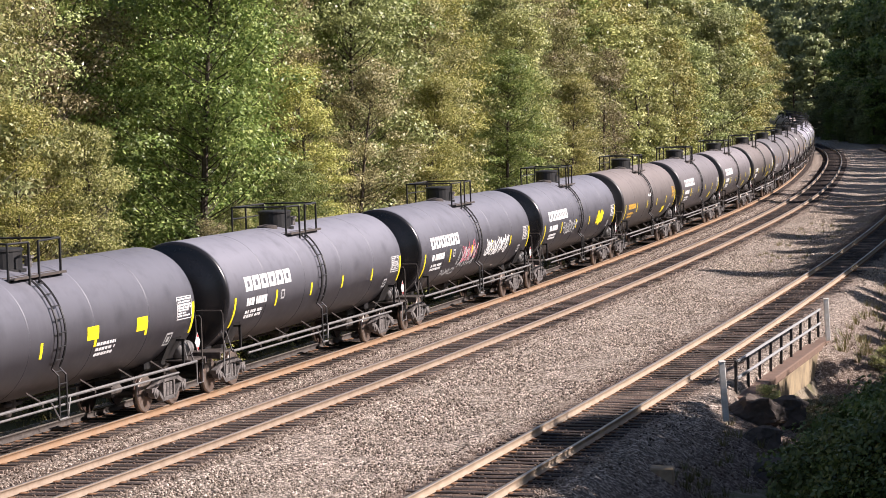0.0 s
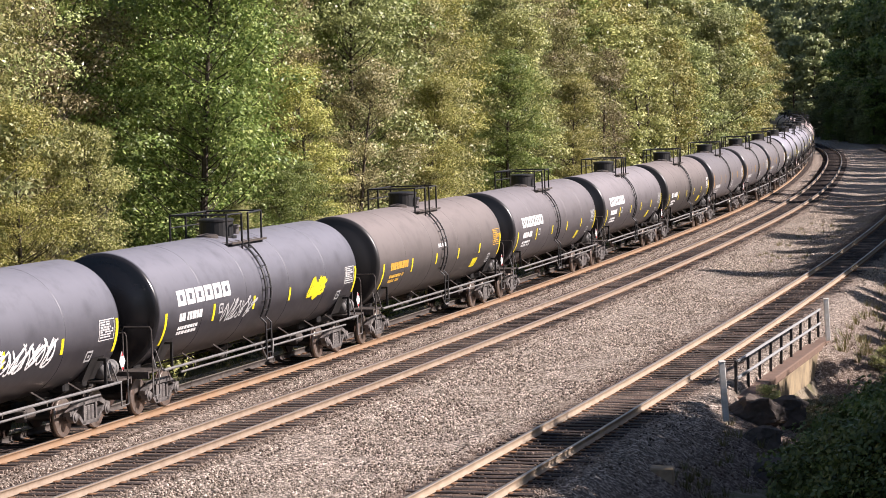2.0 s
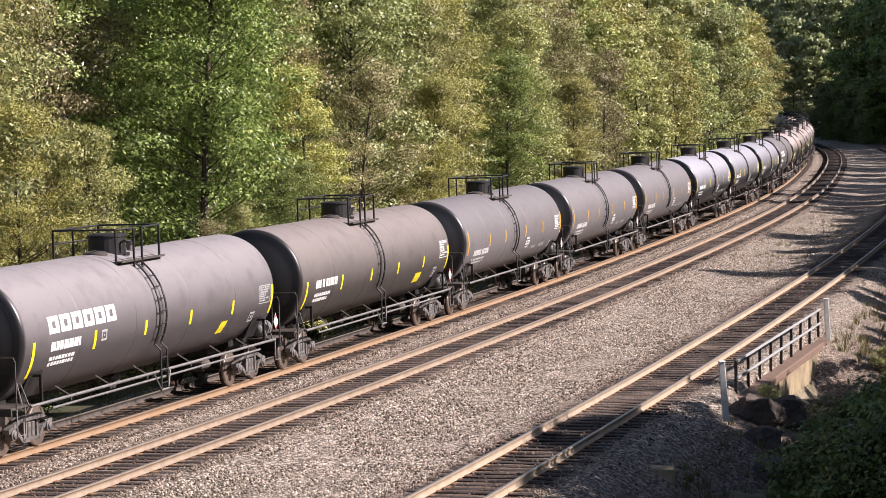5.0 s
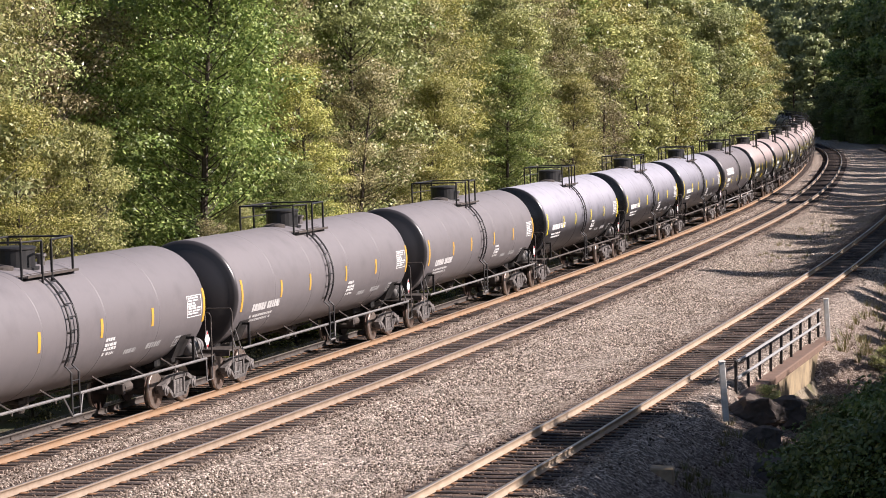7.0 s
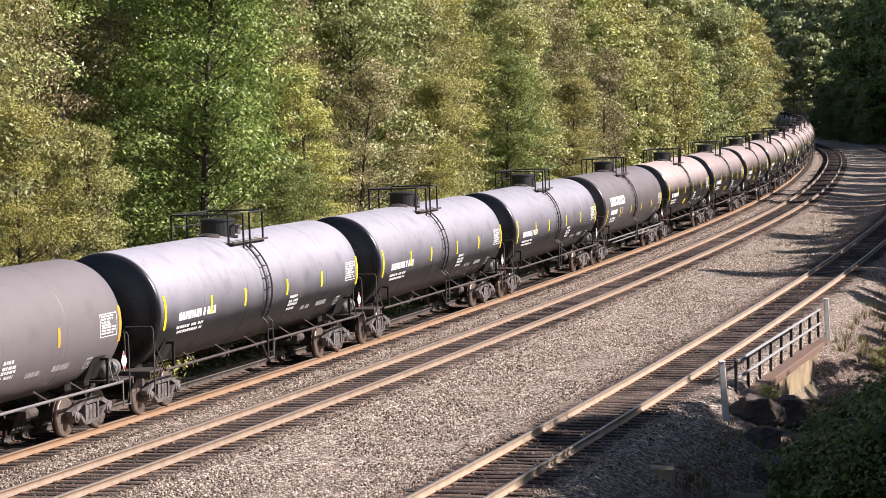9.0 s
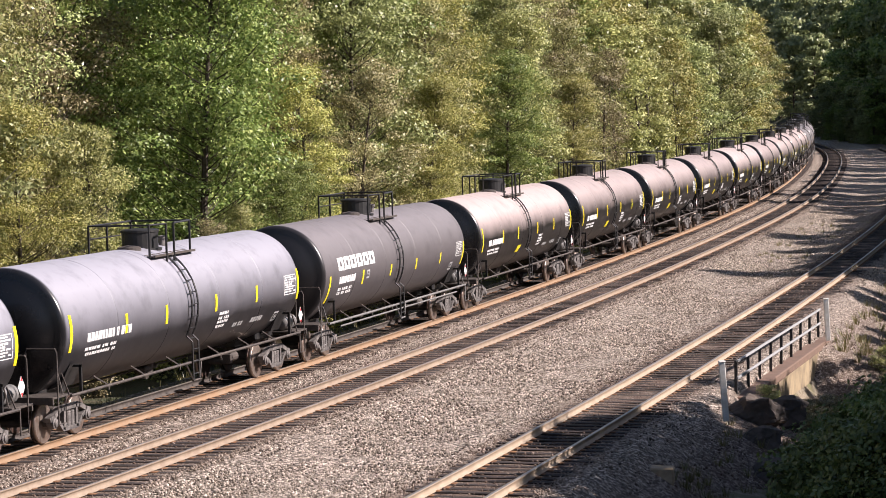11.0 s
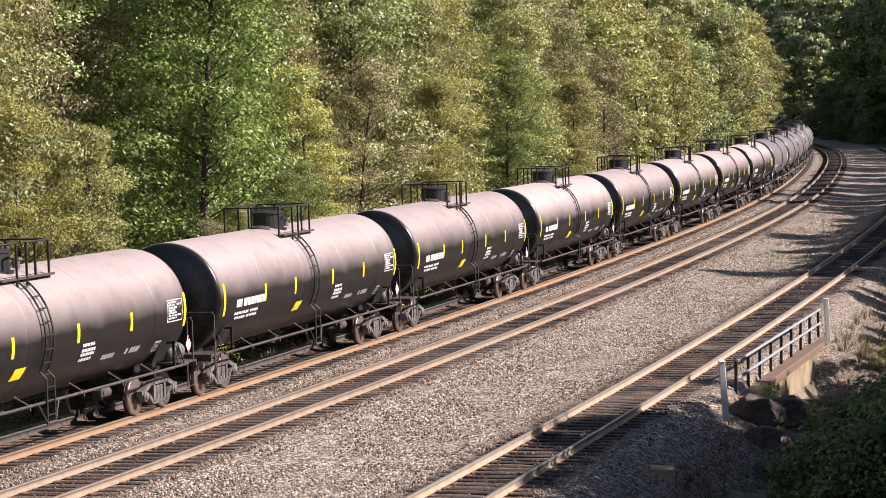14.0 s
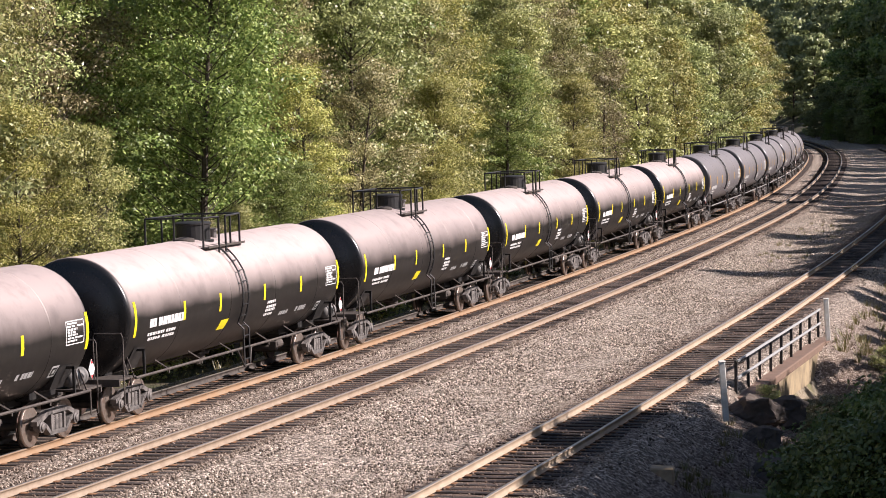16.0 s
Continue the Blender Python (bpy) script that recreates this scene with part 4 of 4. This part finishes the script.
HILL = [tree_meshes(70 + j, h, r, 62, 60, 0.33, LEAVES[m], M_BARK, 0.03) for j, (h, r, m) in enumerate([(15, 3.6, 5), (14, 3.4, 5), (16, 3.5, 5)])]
TREE_LABEL = ["leafy green maple at the wood's edge", "olive-green broadleaf tree at the wood's edge", "yellow-green feathery tree at the wood's edge",
              "browning autumn tree with bare twigs at the wood's edge", "grey-green broadleaf tree at the wood's edge", "pale-barked grey-green tree at the wood's edge"]


def left_woods():
    rng = random.Random(4)
    edge = "trees along the line"

    def tree(kinds, k, s, lat, scale):
        make_tree("tree", kinds[k], put(s, lat, scale, rng.uniform(0, 360)), TREE_LABEL[k], edge)

    # the trees that stand at the edge, one by one
    for s, lat, k, scale in ((33, -8.5, OLIVE, 0.95), (38, -10.0, PALE, 1.0), (42.5, -8.2, GOLD, 0.62), (44.5, -10.6, OLIVE, 1.02), (47, -7.6, OLIVE, 0.6), (51.5, -12.4, BROWN, 0.95), (54, -15.5, PALE, 1.1),
                             (54.5, -6.9, BROWN, 0.36), (57.5, -6.6, OLIVE, 0.38), (61.5, -6.7, MAPLE, 0.4), (66, -6.8, MAPLE, 0.42), (58.5, -8.4, MAPLE, 1.0), (66, -11.4, MAPLE, 1.05), (70.5, -8.0, GOLD, 0.72), (76, -11.2, BROWN, 1.1), (79, -8.6, BROWN, 0.8), (85, -10.6, GREY, 1.1),
                             (89, -8.0, GOLD, 0.7), (95, -9.4, OLIVE, 1.0), (102, -10.4, GOLD, 1.15), (107.5, -8.2, MAPLE, 0.72), (113, -9.2, OLIVE, 1.0), (120, -10.5, GREY, 1.05),
                             (126, -8.0, GOLD, 0.7), (133, -9.2, OLIVE, 1.0), (141, -8.4, BROWN, 0.9)):
        tree(NEAR, k, s, lat, scale)
    for s, lat, k, scale in ((149, -8.6, OLIVE, 1.0), (158, -8.0, OLIVE, 0.95), (167, -8.4, OLIVE, 1.05), (176, -7.4, GOLD, 0.8), (186, -8.0, OLIVE, 1.0), (196, -7.2, GREY, 0.9),
                             (207, -7.0, GREY, 1.1), (217, -6.6, GREY, 1.15), (226, -6.4, OLIVE, 0.8), (237, -6.4, GOLD, 1.0), (248, -6.0, GOLD, 1.1), (260, -5.8, OLIVE, 0.8),
                             (272, -5.8, GOLD, 1.1), (284, -5.6, OLIVE, 0.9), (296, -5.6, GOLD, 0.95), (308, -5.6, GREY, 1.0), (320, -5.8, OLIVE, 1.0), (334, -6, GREY, 1.0)):
        tree(FAR, k, s, lat, scale)
    # ranks further up the slope
    s = 40.0
    while s < 150:
        tree(NEAR, PALE if s < 52 else rng.choices(range(5), (3, 6, 4, 3, 4))[0], s, rng.uniform(-16, -13), rng.uniform(1.0, 1.25))
        s += rng.uniform(4.0, 5.5)
    s = 60.0
    while s < 400:
        tree(FAR, rng.choices(range(5), (3, 7, 5, 1, 3))[0], s, rng.uniform(-22, -16) + (4 if s > 150 else 0), rng.uniform(1.1, 1.5))
        s += rng.uniform(5, 7.5)
    for s, lat, k, scale in ((47, -5.6, 1, 1.25), (50.5, -5.8, 2, 1.5), (53.5, -5.4, 2, 1.2), (56.5, -5.7, 1, 1.2), (60, -5.5, 3, 1.1), (63.5, -5.8, 1, 1.3), (67.5, -5.6, 3, 1.2), (72, -5.8, 1, 1.1)):
        make_tree("shrub", BUSH[k], put(s, lat, scale, rng.uniform(0, 360), 0.05), "tall leafy shrub beside the ballast", "shrubs beside the line")
    s = 28.0
    while s < 170:
        k = rng.randrange(4)
        make_tree("shrub", BUSH[k], put(s, rng.uniform(-6.6, -4.6), rng.uniform(0.6, 1.1), rng.uniform(0, 360), 0.05), "low leafy shrub beside the ballast", "shrubs beside the line")
        s += rng.uniform(2.0, 3.2)


def right_woods():
    rng = random.Random(8)
    spots = []
    # the dark wood outside the curve, and the unseen hill added to shade it
    for s in np.arange(340, 412, 6.0):
        for lat, sc in ((10.0, 0.38), (13.0, 0.7), (16.5, 1.1), (20.5, 1.5)):
            spots.append((s + rng.uniform(-2, 2), lat + rng.uniform(-0.8, 0.8), sc * rng.uniform(0.9, 1.1)))
    for s in np.arange(318, 420, 8.0):
        for lat in (27, 33, 40, 48):
            spots.append((s + rng.uniform(-2, 2), lat + rng.uniform(-1.5, 1.5), rng.uniform(1.4, 1.7)))
    # trees out of view, set to cast shade over siding, ballast and bank
    for s in np.arange(44, 70, 2.6):
        spots.append((s, rng.uniform(21.6, 22.4), rng.uniform(0.27, 0.33)))
    for s in np.arange(70, 84, 2.0):
        spots.append((s, rng.uniform(20.5, 21.5), rng.uniform(0.34, 0.46)))
    for s in np.arange(84, 150, 2.4):
        spots.append((s, rng.uniform(20.5, 22.5), rng.uniform(0.6, 0.78)))
    for s in np.arange(150, 330, 6.5):
        spots.append((s + rng.uniform(-2.5, 2.5), rng.uniform(20, 23), rng.uniform(0.8, 1.0)))
        spots.append((s + rng.uniform(-2.5, 2.5), rng.uniform(33, 38), rng.uniform(0.8, 1.0)))
    for s in np.arange(4, 36, 1.3):
        small = float(np.interp(s, [4, 20, 26], [0.55, 0.68, 1.0]))
        spots.append((s, rng.uniform(25.2, 26.2), rng.uniform(0.45, 0.52) * small))
        spots.append((s + 1, rng.uniform(28, 31), rng.uniform(0.36, 0.42) * small))
    for s in np.arange(36, 49, 1.6):
        spots.append((s, rng.uniform(26, 27), rng.uniform(0.32, 0.4)))
    rest = []
    for s, lat, sc in spots:
        m = put(s, lat, sc, rng.uniform(0, 360))
        if lat > 26.6:
            rest.append((2, m))
        else:
            make_tree("tree", DISTANT[rng.randrange(2)], m, "dark green shaded broadleaf tree on the bank", "trees on the bank")
    for s in np.arange(438, 640, 10.0):
        for lat in np.arange(15, 24 + (s - 420) * 0.36, 8.0):
            rest.append((rng.randrange(3), put(s + rng.uniform(-3, 3), lat + rng.uniform(-2.5, 2.5), rng.uniform(0.9, 1.4), rng.uniform(0, 360))))
    woods = tagged(new("distant_woods"), "dense broadleaf woods on hills beyond the curve, plus unseen shade trees", "woods", kind="stuff")
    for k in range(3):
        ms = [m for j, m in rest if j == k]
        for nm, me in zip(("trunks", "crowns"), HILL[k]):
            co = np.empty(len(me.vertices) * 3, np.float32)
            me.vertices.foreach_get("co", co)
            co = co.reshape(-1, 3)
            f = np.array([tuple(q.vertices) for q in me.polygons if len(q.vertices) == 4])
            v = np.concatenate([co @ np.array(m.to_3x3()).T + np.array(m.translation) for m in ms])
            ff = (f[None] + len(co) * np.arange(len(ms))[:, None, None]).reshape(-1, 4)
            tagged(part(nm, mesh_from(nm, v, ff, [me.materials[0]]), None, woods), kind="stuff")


left_woods()
right_woods()


# ---- bridge railing, posts and abutment ----
def bridge():
    a, b = Vector((7.9, 69.7, 0)), Vector((12.46, 85.7, 0))
    d = (b - a).normalized()
    turn = math.degrees(math.atan2(d.y, d.x))
    ln = (b - a).length
    rail = tagged(new("bridge_railing"), "black steel railing with two rails on a bridge edge", "railing")
    rail.matrix_basis = pose(a.x, a.y, -0.5, 0, 0, turn)
    n = 9
    for j in range(n):
        x = ln * j / (n - 1)
        part("post", shared("bridge_post", lambda: box(B(), -0.04, 0.04, -0.04, 0.04, 0, 1.0, 0.006), M_BLACK), None, rail).location.x = x
    for z in (0.52, 0.98):
        part("rail", shared("bridge_rail", lambda: box(B(), -0.05, ln + 0.05, -0.03, 0.03, -0.03, 0.03, 0.006), M_DIM), None, rail).location = (0, -0.05, z)
    ab = tagged(new("bridge_abutment"), "weathered tan concrete bridge edge with rust-stained coping", "bridge abutment")
    ab.matrix_basis = pose(a.x, a.y, -0.5, 0, 0, turn)
    part("coping", box(B(), -0.3, ln + 0.4, -0.38, 0.14, -0.2, 0.03, 0.03), M_COPING, ab)
    part("wall", box(B(), 1.0, ln + 0.3, -0.30, 0.12, -3.6, -0.2, 0.05), M_CONCRETE, ab)
    for x, y, h, ti in ((7.03, 64.24, 1.32, 4), (12.62, 84.55, 1.2, 3)):
        p = tagged(new("marker_post"), "white painted timber marker post beside the siding", "post", "marker posts")
        p.matrix_basis = pose(x, y, -0.45, 0, -ti, 0)
        part("shaft", box(B(), -0.075, 0.075, -0.075, 0.075, 0, h + 0.15, 0.012), M_POST, p)
        part("cap", box(B(), -0.09, 0.09, -0.09, 0.09, h + 0.15, h + 0.2, 0.02), M_POST, p)


bridge()


def bank_shrubs():
    rng = random.Random(21)
    for _ in range(70):
        s = rng.uniform(20, 35)
        lat = rng.uniform(19.6 - (s - 20) * 0.17, 22.5)
        top = 0.05 + 0.62 * (lat - 17) + rng.uniform(-0.6, 0.0)
        h = max(0.6, top - float(ground_height(s, lat)))
        make_tree("shrub", BUSH[0], put(s, lat, h / 2.9, rng.uniform(0, 360), 0.05), "dark green leafy shrub on the bank below the siding", "shrubs on the bank")
    for _ in range(22):
        s, lat = rng.uniform(35, 46), rng.uniform(16.6, 21.5)
        h = max(0.5, 0.5 * (lat - 17) - 0.7 + rng.uniform(-0.4, 0.2) - float(ground_height(s, lat)))
        make_tree("shrub", BUSH[0], put(s, lat, h / 2.9, rng.uniform(0, 360), 0.05), "dark green leafy shrub on the bank below the siding", "shrubs on the bank")
    for _ in range(14):
        s, lat = rng.uniform(37, 46), rng.uniform(14.9, 16.4)
        z = float(bed_height(np.float64(s), np.float64(lat)))
        m = put(s, lat, max(0.3, (-0.75 + rng.uniform(-0.5, 0.1) - z) / 2.9), rng.uniform(0, 360), 0.05)
        m.translation.z = z - 0.05
        make_tree("shrub", BUSH[rng.choice((1, 2, 2))], m, "scrubby bush growing against the concrete wall", "bushes by the bridge")
    for _ in range(26):
        s, lat = rng.uniform(44, 62), rng.uniform(16.6, 20)
        make_tree("shrub", BUSH[0], put(s, lat, rng.uniform(0.5, 0.75), rng.uniform(0, 360), 0.05), "dark green leafy shrub on the bank below the siding", "shrubs on the bank")
    for _ in range(48):
        s, lat = rng.uniform(54, 96), rng.uniform(15.6, 20)
        make_tree("shrub", BUSH[rng.randrange(3)], put(s, lat, rng.uniform(0.22, 0.45), rng.uniform(0, 360), 0.05), "small scrubby bush on the gravel bank", "bushes on the gravel bank")


bank_shrubs()


def rock_mesh(seed):
    """A broken, angular block: a ball cut by planes, then roughened."""
    rng = random.Random(seed)
    bm = B()
    bmesh.ops.create_icosphere(bm, subdivisions=4, radius=1)
    planes = [(Vector((rng.gauss(0, 1), rng.gauss(0, 1), rng.gauss(0, 0.7))).normalized(), rng.uniform(0.55, 0.8)) for _ in range(13)]
    for v in bm.verts:
        for n, d in planes:
            over = v.co.dot(n) - d
            if over > 0:
                v.co -= n * over
        c = v.co.copy()
        v.co += c * (0.2 * noise.noise(c * 2.3 + Vector((seed * 3.1, 2, 0))) + 0.1 * noise.noise(c * 7.0))
        v.co.z *= 0.7
    bmesh.ops.recalc_face_normals(bm, faces=bm.faces)
    me = bpy.data.meshes.new("boulder")
    bm.to_mesh(me)
    bm.free()
    me.materials.append(M_ROCK)
    return me


def rocks():
    rng = random.Random(3)
    kinds = [rock_mesh(j) for j in range(4)]
    for s, lat, r, lift in ((37.2, 15.0, 0.8, 0.3), (38.9, 15.4, 0.75, 0.45), (34.8, 15.5, 0.6, 0.1), (32.6, 16.0, 0.65, 0.05), (31.0, 16.9, 0.7, 0.1), (29.2, 17.0, 0.55, 0.05), (27.4, 16.6, 0.4, 0.05), (24.2, 16.6, 0.4, 0.05)):
        o = tagged(new("boulder", kinds[rng.randrange(4)]), "dark angular boulder on the shaded bank", "boulder", "boulders on the bank")
        q = place(s, lat, float(bed_height(np.float64(s), np.float64(lat))) + lift * r)
        o.matrix_basis = pose(*q, rng.uniform(-12, 12), rng.uniform(-12, 12), rng.uniform(0, 360)) @ Matrix.Scale(r, 4)
    bm = box(box(B(), -0.24, 0.24, -0.22, 0.22, 0.72, 1.22, 0.03), -0.19, 0.2, -0.2, 0.18, 0, 0.74, 0.03)
    bmesh.ops.subdivide_edges(bm, edges=bm.edges[:], cuts=3, use_grid_fill=True)
    for v in bm.verts:
        v.co += 0.022 * noise.noise_vector(v.co * 4.0)
    me = bpy.data.meshes.new("stone_block")
    bm.to_mesh(me)
    bm.free()
    me.materials.append(M_PALESTONE)
    b = tagged(new("stone_block", me), "rough pale concrete block standing on the bank", "concrete block")
    b.matrix_basis = pose(4.82, 57.2, -1.95, 0, 0, -8) @ Matrix.Scale(1.15, 4)


rocks()


def grass():
    """Dry weeds and grass tufts on the gravel beside the tracks."""
    rng = np.random.default_rng(9)
    vs = []
    spots = [(s, l, 0.28) for s, l in zip(rng.uniform(52, 110, 420), rng.uniform(14.2, 19.5, 420))]
    spots += [(s, l, 0.22) for s, l in zip(rng.uniform(19, 36, 60), rng.uniform(14.5, 17, 60))]
    spots += [(s, l, 0.2) for s, l in zip(rng.uniform(85, 125, 26), rng.uniform(6.5, 9.5, 26))]
    spots += [(s, l, 0.3) for s, l in zip(rng.uniform(16, 120, 160), rng.uniform(-4.2, -2.4, 160))]
    for s, l, h in spots:
        c = place(s, l, float(bed_height(np.float64(s), np.float64(l))) - 0.02)
        n = 26
        a = rng.uniform(0, 6.283, n)
        r = rng.uniform(0, 0.16, n)
        b = c + np.stack([r * np.cos(a), r * np.sin(a), 0 * a], 1)
        ln = h * rng.uniform(0.5, 1.3, n)[:, None]
        tip = b + ln * np.stack([0.5 * np.cos(a), 0.5 * np.sin(a), np.ones(n)], 1)
        w = 0.012 * np.stack([-np.sin(a), np.cos(a), 0 * a], 1)
        vs.append(np.stack([b - w, b + w, tip + w * 0.2, tip - w * 0.2], 1).reshape(-1, 3))
    v = np.concatenate(vs)
    tagged(new("weeds", mesh_from("weeds", v, np.arange(len(v)).reshape(-1, 4), [M_GRASS])), "dry grass and weeds growing in the gravel", "weeds", kind="stuff")


grass()

# The left rail is darker: the train's shade is put into its colour.
build_track("curved track with rusty rails under the train", lambda s: np.asarray(s) * 0.0, CANT, 0.53, 1, 16, (M_GRIME, M_RAIL_ORANGE))
build_track("empty curved track with brown rails and dark sleepers", lambda s: np.asarray(s) * 0.0 + TRACK_B, CANT, 0.53, 2, 16, (M_RAIL_BROWN, M_RAIL_BROWN))
build_track("siding with tan rails and dark sleepers beside the bridge railing", track_c, 0.0, 0.53, 3, 16, (M_RAIL, M_RAIL), 310)
build_stones()


# ---- the train's run ----
def motions():
    for i, car in enumerate(CARS):
        rows = []
        for j in range(33):
            t = j * 0.5
            c = 24.3 + 18.1 * i - (20.45 * t + 0.02 * t * t)
            p, q = place(c - 6.9, 0.0), place(c + 6.9, 0.0)
            m = (p + q) / 2
            rows.append((t, pose(m[0], m[1], 0, 0, 0, math.degrees(math.atan2(q[1] - p[1], q[0] - p[0]))) @ pose(0, 0, 0, -CANT)))
        walk(car, rows)


motions()
